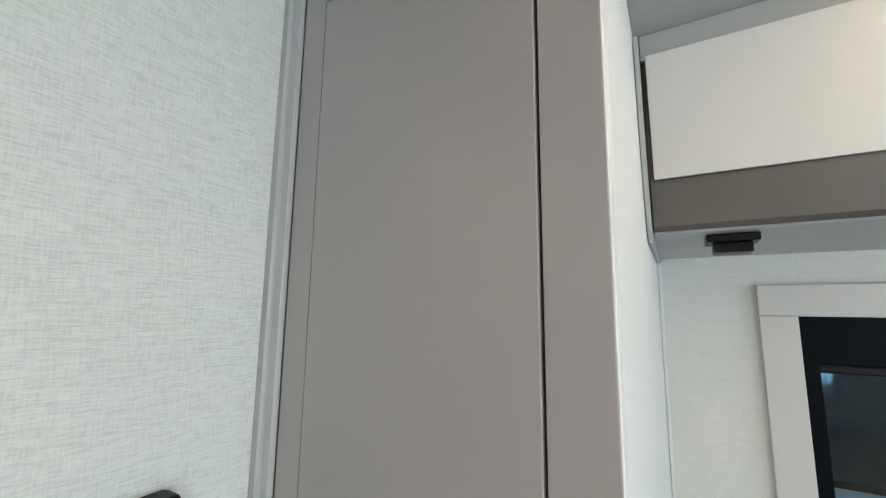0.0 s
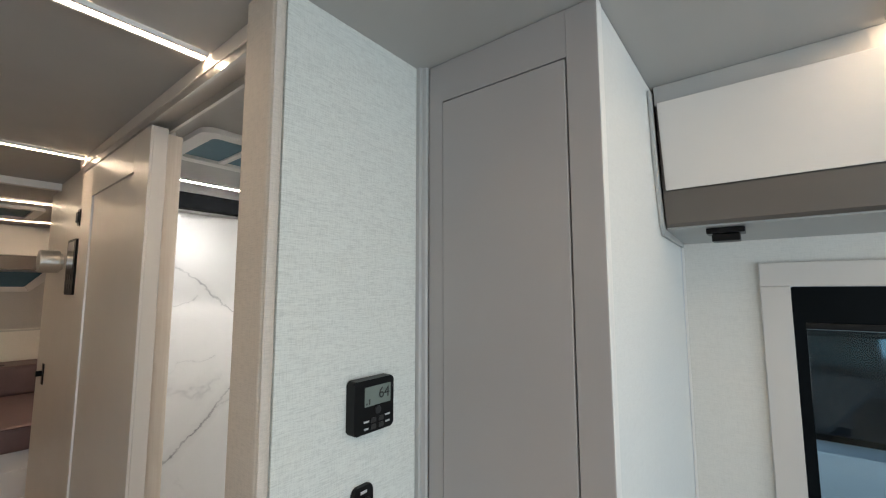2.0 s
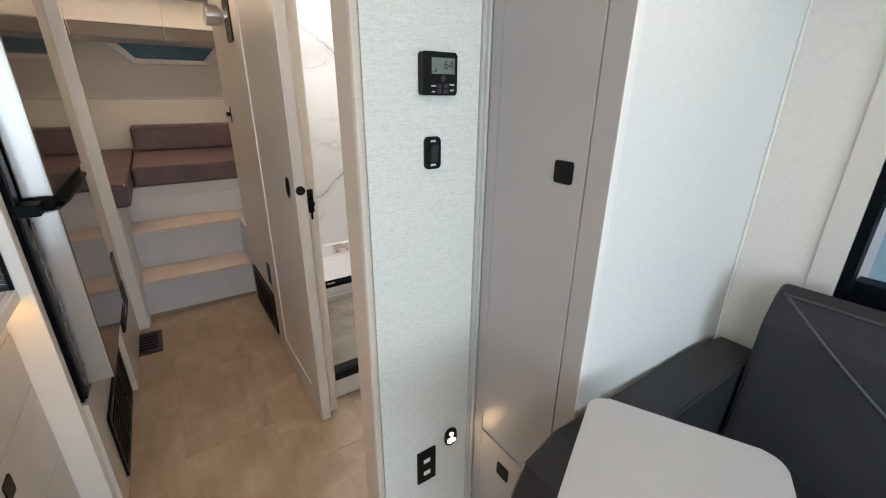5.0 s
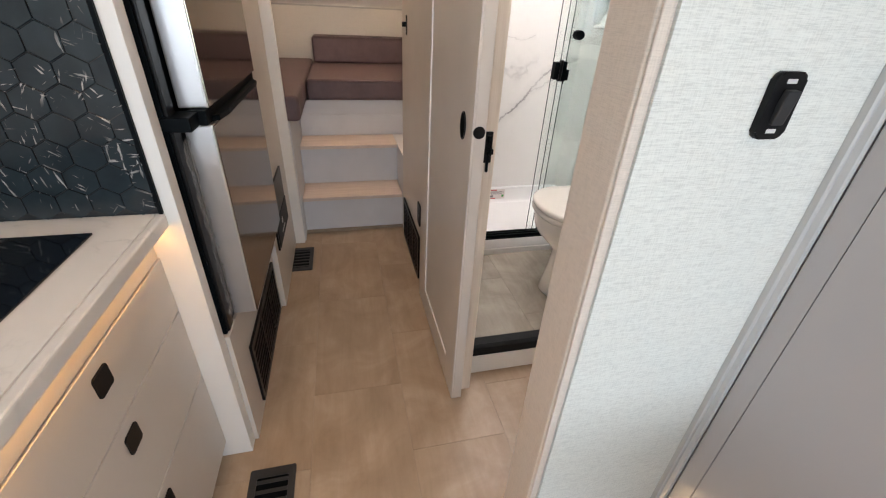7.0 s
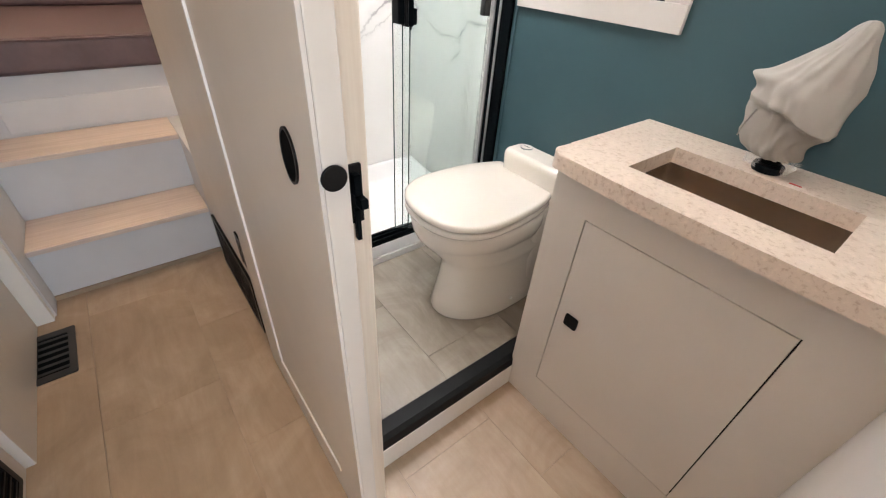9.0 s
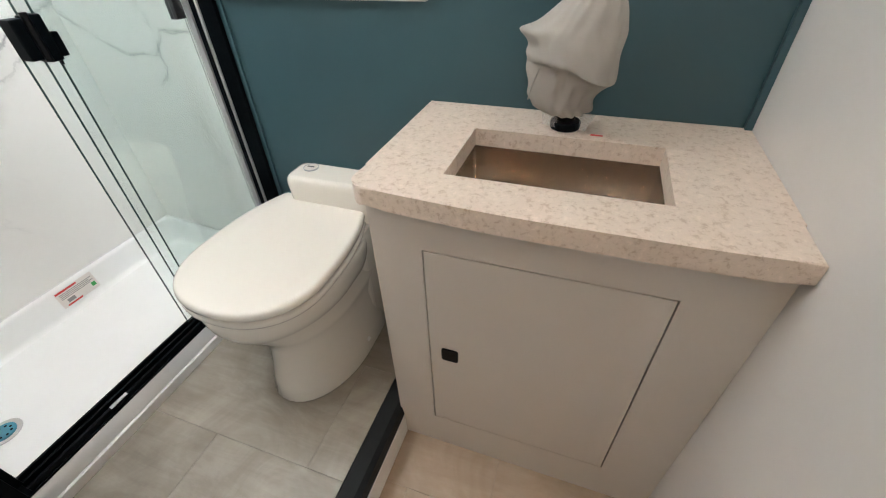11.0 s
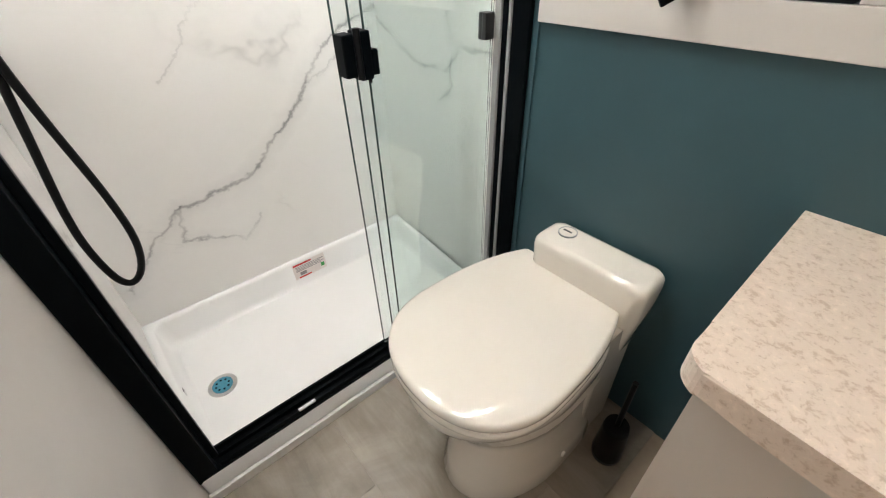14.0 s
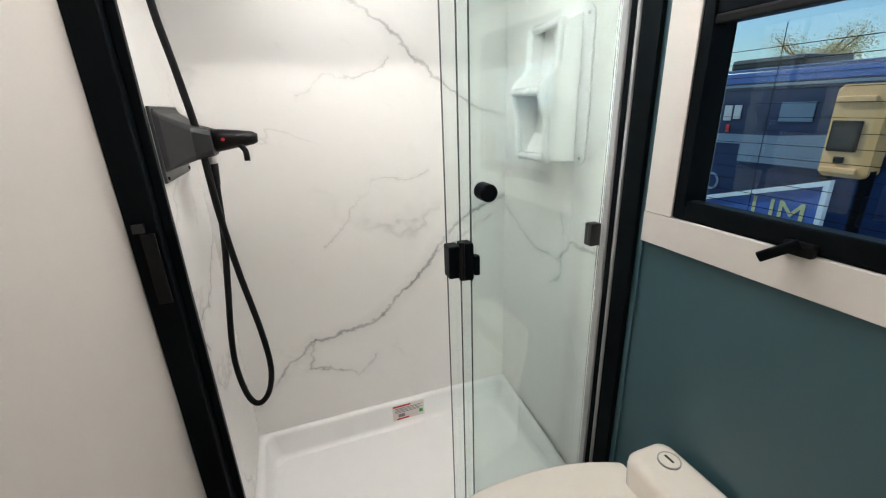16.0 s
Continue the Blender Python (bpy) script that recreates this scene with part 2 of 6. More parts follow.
M_TEAL = plain("teal_paint", (0.035, 0.080, 0.096), 0.40, 0.07, 3, 0.12, 160)
M_FLOOR = floor_vinyl("stone_look_vinyl", (0.300, 0.218, 0.150), (0.365, 0.272, 0.192), (0.440, 0.340, 0.250))
# bath variant of the floor vinyl: the whiter light there greys its colour
M_BFLOOR = floor_vinyl("stone_vinyl_whiter_lit", (0.215, 0.185, 0.148), (0.290, 0.252, 0.205), (0.385, 0.342, 0.285))
M_JOINT = plain("floor_joint", (0.30, 0.235, 0.175), 0.7, 0.1, 10)
M_TREAD = grain("whitewashed_oak_tread", (0.55, 0.45, 0.39), (0.71, 0.605, 0.54), 0.45, 1, 1.0)
MARBLE_WHITE = (0.82, 0.80, 0.775)
M_MARBLE = marble("marble_look_back_panel", 1.0, MARBLE_WHITE, 0.0075, 1.0, runs=(
    (0.0032, 0.95, ((0.14, 0.44), (0.281, 0.587), (0.36, 0.652), (0.505, 0.658), (0.653, 0.73), (0.724, 0.80), (0.796, 0.863), (0.845, 0.931), (0.917, 1.023), (1.035, 1.087), (1.15, 1.12))),
    (0.0026, 0.70, ((0.36, 0.652), (0.346, 0.545), (0.435, 0.508), (0.517, 0.459), (0.58, 0.534))),
    (0.0018, 0.60, ((0.845, 0.931), (0.98, 0.985), (1.15, 1.08))),
    (0.0030, 0.85, ((0.45, 1.86), (0.613, 1.754), (0.712, 1.705), (0.779, 1.626), (0.852, 1.558), (0.993, 1.457), (1.139, 1.413))),
    (0.0016, 0.55, ((0.42, 1.50), (0.52, 1.57), (0.60, 1.545), (0.72, 1.61))),
    (0.0014, 0.45, ((0.44, 1.0), (0.632, 1.221), (0.837, 1.237)))))
M_MARBLE_SIDE = marble("marble_look_side_panel", 1.0, MARBLE_WHITE, 0.0075, 1.0, along="x", runs=(
    (0.0024, 0.75, ((-2.53, 1.10), (-2.297, 0.971), (-2.162, 0.975), (-2.116, 1.046), (-1.93, 1.055))),
    (0.0020, 0.70, ((-2.20, 0.88), (-2.142, 0.94), (-2.15, 1.13))),
    (0.0016, 0.55, ((-2.53, 1.42), (-2.40, 1.30), (-2.36, 1.18)))))
M_COUNTER = marble("white_worktop", 2.0, (0.80, 0.765, 0.72), 0.012, 0.4)
M_QUARTZ = speckle("speckled_quartz", (0.70, 0.59, 0.50), (0.53, 0.41, 0.32), (0.38, 0.29, 0.22))
M_STEEL = brushed("brushed_steel", (0.66, 0.57, 0.49), 0.17)
M_CHROME = mat("chrome", (0.75, 0.75, 0.75), 0.12, 1.0)
M_EDGE = plain("satin_silver_paint", (0.46, 0.45, 0.45), 0.30, 0.05, 6, 0.02, metal=0.7)
M_SILVER = plain("silver_edge", (0.62, 0.60, 0.57), 0.3, 0.05, 8, 0.02, metal=0.85)
M_BLACK = plain("matt_black_metal", (0.0026, 0.0040, 0.0052), 0.42, 0.2, 9, 0.06, spec=0.06)
M_DULL = plain("dull_black_coating", (0.003, 0.0035, 0.004), 0.75, 0.2, 9, 0.06, spec=0.03)
M_PLASTIC = plain("black_plastic", (0.0055, 0.0055, 0.006), 0.34, 0.15, 12, 0.10, 700, spec=0.18)
M_RUBBER = plain("dark_rubber", (0.007, 0.008, 0.009), 0.55, 0.2, 14, 0.1, spec=0.2)
M_GREYPL = plain("charcoal_plastic", (0.019, 0.019, 0.020), 0.42, 0.1, 20, 0.1, 700)
M_BGLASS = mat("black_glass", (0.006, 0.008, 0.011), 0.05, 0, 0.6)
M_BRONZE = mat("bronze_mirror_fridge", (0.225, 0.183, 0.150), 0.08, 0.9)
G(M_BRONZE).rough(G(M_BRONZE).noise(3, detail=3), 0.05, 0.12)
M_GLASS = glass("clear_glass", (0.940, 0.988, 0.978))
M_TINT = glass("tinted_window_glass", (0.58, 0.84, 0.96))
M_GEDGE = mat("dark_glass_edge", (0.03, 0.06, 0.055), 0.15)
M_PORC = plain("bisque_porcelain", (0.74, 0.69, 0.62), 0.10, 0.015, 2, 0.0, coat=0.6)
M_ACRYL = plain("white_acrylic_pan", (0.84, 0.83, 0.82), 0.22, 0.02, 3, 0.02, coat=0.2)
M_MAUVE = leather("mauve_leather", (0.120, 0.080, 0.087), 0.5)
M_CHAR = leather("charcoal_leather", (0.018, 0.0195, 0.0225), 0.46)
M_PIPING = leather("grey_piping", (0.07, 0.07, 0.075), 0.5)
M_TABLE = plain("silver_grey_laminate", (0.46, 0.46, 0.465), 0.4, 0.03, 4, 0.05, 500)
M_BAG = plain("grey_fleece_bag", (0.35, 0.325, 0.295), 0.8, 0.05, 9, 0.25, 900)
M_PLYRAW = grain("raw_edge_strip", (0.66, 0.56, 0.46), (0.76, 0.67, 0.57), 0.5, 2, 0.7)
M_LCD = mat("lcd_grey_green", (0.16, 0.19, 0.17), 0.25)
M_LCDINK = mat("lcd_ink", (0.02, 0.024, 0.022), 0.4)
M_PRINT = mat("white_print", (0.55, 0.55, 0.55), 0.5)
M_RED = mat("red_print", (0.55, 0.03, 0.03), 0.5)
M_GREEN = mat("green_print", (0.05, 0.35, 0.08), 0.5)
M_PAPER = mat("sticker_paper", (0.72, 0.66, 0.63), 0.5)
M_INK = mat("grey_print", (0.25, 0.23, 0.23), 0.6)
M_DRAIN = plain("blue_drain_film", (0.06, 0.24, 0.33), 0.3, 0.2, 60)
M_FILM = mat("clear_film", (0.9, 0.9, 0.9), 0.08)
M_FILM.node_tree.nodes["Principled BSDF"].inputs["Alpha"].default_value = 0.16
M_HEX = mat("dark_hex_tile", (0.02, 0.03, 0.036), 0.18)
gx = G(M_HEX)
inf = gx.t.nodes.new("ShaderNodeObjectInfo")
ofs = gx.t.nodes.new("ShaderNodeVectorMath")
ofs.operation = "MULTIPLY_ADD"
cmb = gx.t.nodes.new("ShaderNodeCombineXYZ")
for k in range(3):
    gx.l(inf.outputs["Random"], cmb.inputs[k])
gx.l(cmb.outputs[0], ofs.inputs[0])
ofs.inputs[1].default_value = (31, 17, 23)
gx.l(gx.pos(), ofs.inputs[2])
hx = gx.noise(13, detail=5, rough=0.5, dist=0.25, vec=ofs.outputs[0])
hl = gx.math("ABSOLUTE", gx.math("SUBTRACT", hx, 0.5))
rot = gx.t.nodes.new("ShaderNodeVectorRotate")
rot.rotation_type = "X_AXIS"
gx.l(ofs.outputs[0], rot.inputs["Vector"])
gx.l(gx.math("MULTIPLY", inf.outputs["Random"], 40.0), rot.inputs["Angle"])


def strokes(sy, sz, lo):
    """Short straight pale strokes, turned at random on each tile."""
    mp = gx.t.nodes.new("ShaderNodeMapping")
    mp.inputs["Scale"].default_value = (30, sy, sz)
    gx.l(rot.outputs[0], mp.inputs["Vector"])
    return gx.ramp(gx.noise(1.0, detail=2, rough=0.5, vec=mp.outputs[0]), [(lo, (0, 0, 0)), (lo + 0.04, (1, 1, 1))])


hv = gx.mix(strokes(22, 150, 0.640), strokes(130, 24, 0.662), 1.0, "ADD")
hv = gx.mix((0, 0, 0), hv, gx.ramp(gx.noise(9.0, detail=2), [(0.44, (0, 0, 0)), (0.56, (1, 1, 1))]))
gx.colour(gx.mix(gx.ramp(hx, [(0.3, (0.012, 0.018, 0.023)), (0.7, (0.022, 0.032, 0.038))]), (0.34, 0.33, 0.31), hv))
M_GROUT = plain("dark_grout", (0.006, 0.008, 0.009), 0.8, 0.1, 20)
M_LED = glow("warm_led_strip", WARM, 51.0)
M_BLED = glow("bath_led_strip", (1.0, 0.965, 0.915), 165.0)
M_VLED = glow("vanity_led_strip", (1.0, 0.93, 0.84), 44.0)
M_DOME = glow("shower_lamp_lens", (1.0, 0.99, 0.97), 66.0)
M_UNDER = glow("under_counter_led", (1.0, 0.55, 0.16), 11.0)
M_NIGHT = glow("night_light_lens", (1.0, 0.70, 0.36), 70.0)
M_PUCK = glow("puck_lens", (1.0, 0.72, 0.38), 9.0)
M_SHADEBLUE = plain("blue_shade_fabric", (0.10, 0.20, 0.26), 0.7, 0.1, 8)
M_ASPHALT = plain("asphalt", (0.055, 0.055, 0.056), 0.85, 0.25, 3, 0.4, 120)
M_RVWHITE = plain("white_coach_paint", (0.74, 0.78, 0.82), 0.25, 0.05, 2, 0.0, coat=0.4)
M_RVSTRIPE = plain("bright_coach_stripe", (0.80, 0.84, 0.88), 0.25, 0.03, 2, 0.0)
M_RVBLUE = plain("navy_coach_paint", (0.012, 0.028, 0.085), 0.25, 0.15, 2, 0.0, coat=0.4)
M_RVTOP = plain("bright_blue_coach_paint", (0.03, 0.10, 0.36), 0.25, 0.1, 2, 0.0, coat=0.4)
M_RVBAND = plain("blue_grey_band", (0.16, 0.22, 0.30), 0.3, 0.1, 2, 0.0)
M_TAN = plain("tan_panel", (0.85, 0.46, 0.18), 0.5, 0.08, 6, 0.05)
M_SIGN = plain("blue_sign_face", (0.07, 0.14, 0.42), 0.4, 0.05, 4, 0.0)
M_YELLOW = mat("pale_yellow_letter", (0.62, 0.58, 0.30), 0.5)
M_SEAL = plain("grey_seal", (0.30, 0.31, 0.31), 0.3, 0.05, 8, 0.02)
M_BARK = plain("bark", (0.10, 0.075, 0.05), 0.9, 0.3, 12, 0.5, 60)
M_LEAF = plain("autumn_leaf", (0.60, 0.42, 0.12), 0.6, 0.3, 6, 0.1)

# ---- mesh helpers ----
ORIGIN = {}


def box(bm, x0, x1, y0, y1, z0, z1, bev=0.0, seg=2):
    vs = [bm.verts.new((x, y, z)) for x in (x0, x1) for y in (y0, y1) for z in (z0, z1)]
    fs = [bm.faces.new([vs[i] for i in q]) for q in ((0, 1, 3, 2), (4, 6, 7, 5), (0, 4, 5, 1), (2, 3, 7, 6), (0, 2, 6, 4), (1, 5, 7, 3))]
    if bev:
        es = list({e for f in fs for e in f.edges})
        bmesh.ops.bevel(bm, geom=es, offset=bev, segments=seg, profile=0.6, affect="EDGES")
    return bm


def boxes(*rows, bev=0.0, seg=2):
    bm = bmesh.new()
    for r in rows:
        box(bm, *r, bev=bev, seg=seg)
    return bm


def prism(bm, outline, axis, a0, a1, bev=0.0, seg=2):
    """A closed outline of 2D points pushed along an axis from a0 to a1."""
    def p3(u, v, w):
        return {"x": (w, u, v), "y": (u, w, v), "z": (u, v, w)}[axis]
    lo = [bm.verts.new(p3(u, v, a0)) for u, v in outline]
    hi = [bm.verts.new(p3(u, v, a1)) for u, v in outline]
    n = len(outline)
    fs = [bm.faces.new(lo[::-1]), bm.faces.new(hi)]
    for i in range(n):
        fs.append(bm.faces.new((lo[i], lo[(i + 1) % n], hi[(i + 1) % n], hi[i])))
    if bev:
        es = list({e for f in fs[:2] for e in f.edges})
        bmesh.ops.bevel(bm, geom=es, offset=bev, segments=seg, profile=0.6, affect="EDGES")
    bmesh.ops.recalc_face_normals(bm, faces=bm.faces)
    return bm


def rrect(u0, u1, v0, v1, r, n=5):
    pts = []
    for cu, cv, a in ((u1 - r, v1 - r, 0), (u0 + r, v1 - r, 90), (u0 + r, v0 + r, 180), (u1 - r, v0 + r, 270)):
        for k in range(n + 1):
            t = radians(a + 90 * k / n)
            pts.append((cu + r * math.cos(t), cv + r * math.sin(t)))
    return pts


def disc(u, v, r, n=24):
    return [(u + r * math.cos(2 * math.pi * k / n), v + r * math.sin(2 * math.pi * k / n)) for k in range(n)]


def ring_prism(bm, outer, inner, axis, a0, a1):
    """A frame: the space between two outlines of equal count."""
    def p3(u, v, w):
        return {"x": (w, u, v), "y": (u, w, v), "z": (u, v, w)}[axis]
    n = len(outer)
    L = [[bm.verts.new(p3(u, v, a)) for u, v in o] for o in (outer, inner) for a in (a0, a1)]
    o0, o1, i0, i1 = L
    for k in range(n):
        j = (k + 1) % n
        for q in ((o0[k], o0[j], o1[j], o1[k]), (i0[j], i0[k], i1[k], i1[j]), (o1[k], o1[j], i1[j], i1[k]), (o0[j], o0[k], i0[k], i0[j])):
            bm.faces.new(q)
    bmesh.ops.recalc_face_normals(bm, faces=bm.faces)
    return bm


def tube(bm, pts, r, n=10, cap=True):
    """A round tube along points, with its rings turned to the path."""
    P = [Vector(p) for p in pts]
    rings = []
    up = Vector((0.13, 0.31, 0.94))
    for i, p in enumerate(P):
        d = (P[min(i + 1, len(P) - 1)] - P[max(i - 1, 0)]).normalized()
        a = d.cross(up).normalized()
        b = d.cross(a).normalized()
        rr = r[i] if isinstance(r, (list, tuple)) else r
        rings.append([bm.verts.new(p + rr * (math.cos(2 * math.pi * k / n) * a + math.sin(2 * math.pi * k / n) * b)) for k in range(n)])
    for A, B in zip(rings, rings[1:]):
        for k in range(n):
            f = bm.faces.new((A[k], A[(k + 1) % n], B[(k + 1) % n], B[k]))
            f.smooth = True
    if cap:
        bm.faces.new(rings[0][::-1])
        bm.faces.new(rings[-1])
    bmesh.ops.recalc_face_normals(bm, faces=bm.faces)
    return bm


def loft(bm, rings, cap=True, smooth=True):
    R = [[bm.verts.new(p) for p in ring] for ring in rings]
    n = len(R[0])
    for A, B in zip(R, R[1:]):
        for k in range(n):
            f = bm.faces.new((A[k], A[(k + 1) % n], B[(k + 1) % n], B[k]))
            f.smooth = smooth
    if cap:
        bm.faces.new(R[0][::-1])
        bm.faces.new(R[-1])
    bmesh.ops.recalc_face_normals(bm, faces=bm.faces)
    return bm


def spline(pts, per=8):
    """Points along a smooth curve through the given ones."""
    P = [Vector(p) for p in pts]
    out = []
    for i in range(len(P) - 1):
        a, b, c, d = P[max(i - 1, 0)], P[i], P[i + 1], P[min(i + 2, len(P) - 1)]
        for k in range(per):
            t = k / per
            out.append(0.5 * ((2 * b) + (c - a) * t + (2 * a - 5 * b + 4 * c - d) * t * t + (3 * b - a - 3 * c + d) * t ** 3))
    out.append(P[-1])
    return out


def to_mesh(name, bm, material, smooth_all=False):
    me = bpy.data.meshes.new(name)
    if smooth_all:
        for f in bm.faces:
            f.smooth = True
    bm.to_mesh(me)
    bm.free()
    me.materials.append(material)
    return me


def thing(name, x, y, z, label, category, group="", kind=""):
    """An Empty at a thing's base, which holds its parts."""
    ob = new(name)
    ob.empty_display_size = 0.05
    ob.location = (x, y, z)
    ORIGIN[ob] = Vector((x, y, z))
    return tagged(ob, label, category, group, kind)


def part(name, bm, material, parent, label="", smooth=False):
    """One mesh under a thing or under a part; its bmesh is in world places."""
    lo = [min(v.co[k] for v in bm.verts) for k in range(3)]
    hi = [max(v.co[k] for v in bm.verts) for k in range(3)]
    o = Vector(((lo[0] + hi[0]) / 2, (lo[1] + hi[1]) / 2, lo[2]))
    bmesh.ops.translate(bm, verts=bm.verts, vec=-o)
    ob = new(name, to_mesh(name, bm, material, smooth))
    ob.parent = parent
    ob.location = o - ORIGIN[parent]
    ORIGIN[ob] = o
    if label:
        ob["label"] = label
    return ob


def solid(name, bm, material, label, category, group="", kind="", smooth=False):
    """A thing that is one mesh, with its origin at its base."""
    lo = [min(v.co[k] for v in bm.verts) for k in range(3)]
    hi = [max(v.co[k] for v in bm.verts) for k in range(3)]
    o = Vector(((lo[0] + hi[0]) / 2, (lo[1] + hi[1]) / 2, lo[2]))
    bmesh.ops.translate(bm, verts=bm.verts, vec=-o)
    ob = new(name, to_mesh(name, bm, material, smooth))
    ob.location = o
    ORIGIN[ob] = o
    return tagged(ob, label, category, group, kind)


def structure(name, bm, material, label="", category=""):
    return solid(name, bm, material, label or name.replace("_", " "), category or name.split("_")[0], kind="structure")


def lettering(name, text, size, m, material, parent, depth=0.0006):
    """Raised letters from the built-in font, as a mesh part at the pose m."""
    cu = bpy.data.curves.new(name, "FONT")
    cu.body, cu.size, cu.extrude, cu.align_x, cu.align_y = text, size, depth, "CENTER", "CENTER"
    tmp = bpy.data.objects.new("tmp", cu)
    scene.collection.objects.link(tmp)
    dg = bpy.context.evaluated_depsgraph_get()
    me = bpy.data.meshes.new_from_object(tmp.evaluated_get(dg))
    bpy.data.objects.remove(tmp)
    bm = bmesh.new()
    bm.from_mesh(me)
    bmesh.ops.transform(bm, matrix=m, verts=bm.verts)
    return part(name, bm, material, parent)

# ---- the large structure ----
CEIL, BCEIL = 2.125, 2.100
LY, RY = 1.090, 1.145          # inner faces of the outer wall, front room and bath
KY = -1.35                    # outer wall on the kitchen side

floor_base = structure("floor", boxes((-4.6, 2.7, -1.45, 1.25, -0.06, -0.004)), M_JOINT, "beige stone-look vinyl floor of large tiles", "floor")
structure("ceiling", boxes((-2.36, 2.7, -1.45, 1.25, CEIL, CEIL + 0.05), (-4.6, -2.361, -1.45, 1.25, BCEIL, CEIL + 0.05)), M_CEIL, "grey vinyl ceiling with inset light strips", "ceiling")


def wall_with_hole(name, axis, a0, a1, u0, u1, h, holes, material, label):
    """A wall slab from a0 to a1 in depth, u0 to u1 in length, with rectangular openings (u0, u1, z0, z1)."""
    rows = []
    cuts = sorted({u0, u1, *[v for hh in holes for v in hh[:2]]})
    for ua, ub in zip(cuts, cuts[1:]):
        zs = [0.0]
        for hu0, hu1, z0, z1 in holes:
            if hu0 <= ua and ub <= hu1:
                zs += [z0, z1]
        zs.append(h)
        for za, zb in zip(zs[::2], zs[1::2]):
            rows.append((ua, ub, a0, a1, za, zb) if axis == "y" else (a0, a1, ua, ub, za, zb))
    return structure(name, boxes(*rows), material, label, "wall")


WIN = (0.206, 1.12, 0.86, 1.646)       # dinette window opening: x0, x1, z0, z1
BWIN = (-1.762, -1.297, 1.210, 1.69)    # bath window opening
wall_with_hole("wall_dinette", "y", LY, LY + 0.09, -0.035, 2.7, CEIL, [WIN], M_VINYLWALL, "pale woven-texture outer wall behind the sofa")
wall_with_hole("wall_bath", "y", RY, RY + 0.06, -1.93, -0.487, CEIL, [BWIN], M_TEAL, "dark teal painted outer wall of the bathroom")
structure("wall_shower", boxes((-2.56, -1.93, RY + 0.004, RY + 0.06, 0, CEIL)), M_WHITE, "outer wall behind the shower", "wall")
structure("wall_bedroom_side", boxes((-4.5, -2.56, RY + 0.004, RY + 0.06, 0, CEIL)), M_VINYLWALL, "pale outer wall beside the bed", "wall")
wall_with_hole("wall_kitchen", "y", KY - 0.06, KY, -4.5, 2.7, CEIL, [(-0.75, 0.35, 1.27, 1.78), (1.2, 1.9, 0.7, 1.9)], M_VINYLWALL, "pale outer wall behind the kitchen")
wall_with_hole("wall_front", "x", 2.62, 2.70, -1.45, 1.25, CEIL, [(-1.05, 0.75, 0.9, 1.8)], M_VINYLWALL, "pale front wall with a windshield opening")
structure("wall_rear", boxes((-4.56, -4.42, -1.45, 1.25, 0, BCEIL)), M_VINYLWALL, "pale rear wall behind the bunk", "wall")
# wall with the thermostat, between front room and bath
thermo_wall = structure("wall_thermostat", boxes((-0.487, -0.420, 0.024, 0.348, 0, CEIL)), M_LINEN, "light linen-textured partition wall", "wall")
structure("wall_thermostat_end", prism(bmesh.new(), rrect(-0.512, -0.4205, 0.001, 0.0235, 0.006, 4), "z", 0, CEIL), M_ENDFACE, "linen end face of the partition, warm light put into its colour", "wall trim")
structure("trim_partition_edge", prism(bmesh.new(), rrect(-0.4202, -0.4150, 0.002, 0.0145, 0.0022, 4), "z", 0, CEIL), M_ENDFACE, "pale rounded edge trim of the partition", "trim")
structure("wall_bath_front", boxes((-0.487, -0.402, 0.371, RY - 0.002, 0, CEIL), (-0.4875, -0.4871, 0.024, RY - 0.003, 0, CEIL)), M_CABWHITE, "white wall beside the vanity", "wall")
# corridor wall, bath side
structure("wall_corridor", boxes((-2.5365, -1.80, 0.053, 0.1015, 0, CEIL), (-1.80, -1.132, 0.080, 0.1015, 0, CEIL)), M_DOOR, "greige laminate corridor wall", "wall")
structure("wall_bath_inner", boxes((-2.55, -1.132, 0.102, 0.1045, 0.0, CEIL)), M_BATHWALL, "white bathroom face of the corridor wall", "wall")
structure("wall_shower_back", boxes((-2.565, -2.537, 0.053, RY + 0.003, 0, CEIL)), M_DOOR, "partition between shower and bedroom", "wall")
structure("trim_door_jamb", boxes((-1.131, -1.116, 0.079, 0.118, 0, 2.07), bev=0.003), M_PLYRAW, "pale wood-look jamb strip of the bathroom doorway", "trim")
structure("trim_corner_wardrobe", prism(bmesh.new(), [(-0.4195, 0.332), (-0.410, 0.332), (-0.408, 0.335), (-0.408, 0.339), (-0.400, 0.341), (-0.398, 0.344), (-0.398, 0.3478), (-0.4195, 0.3478)], "z", 0, CEIL), M_TAUPE2, "grey corner moulding beside the wardrobe", "trim")
# header track over the bath doorway
structure("trim_header", boxes((-1.84, -0.502, 0.024, 0.1015, 2.092, CEIL - 0.001), bev=0.002), M_DOOR, "greige header over the sliding door", "trim")
structure("trim_door_track", boxes((-1.83, -0.502, 0.026, 0.034, 2.072, 2.091), (-1.83, -0.502, 0.080, 0.088, 2.072, 2.091)), M_SILVER, "slim aluminium sliding door track", "trim")
structure("trim_ceiling", boxes((-2.372, -2.340, -0.66, 0.051, CEIL - 0.034, CEIL - 0.001), bev=0.003), M_WHITE, "pale ceiling joint strip", "trim")
structure("trim_bath_batten", boxes((-1.842, -1.834, RY - 0.007, RY - 0.001, 0.14, CEIL)), M_TEAL, "teal batten over a wall joint", "trim")
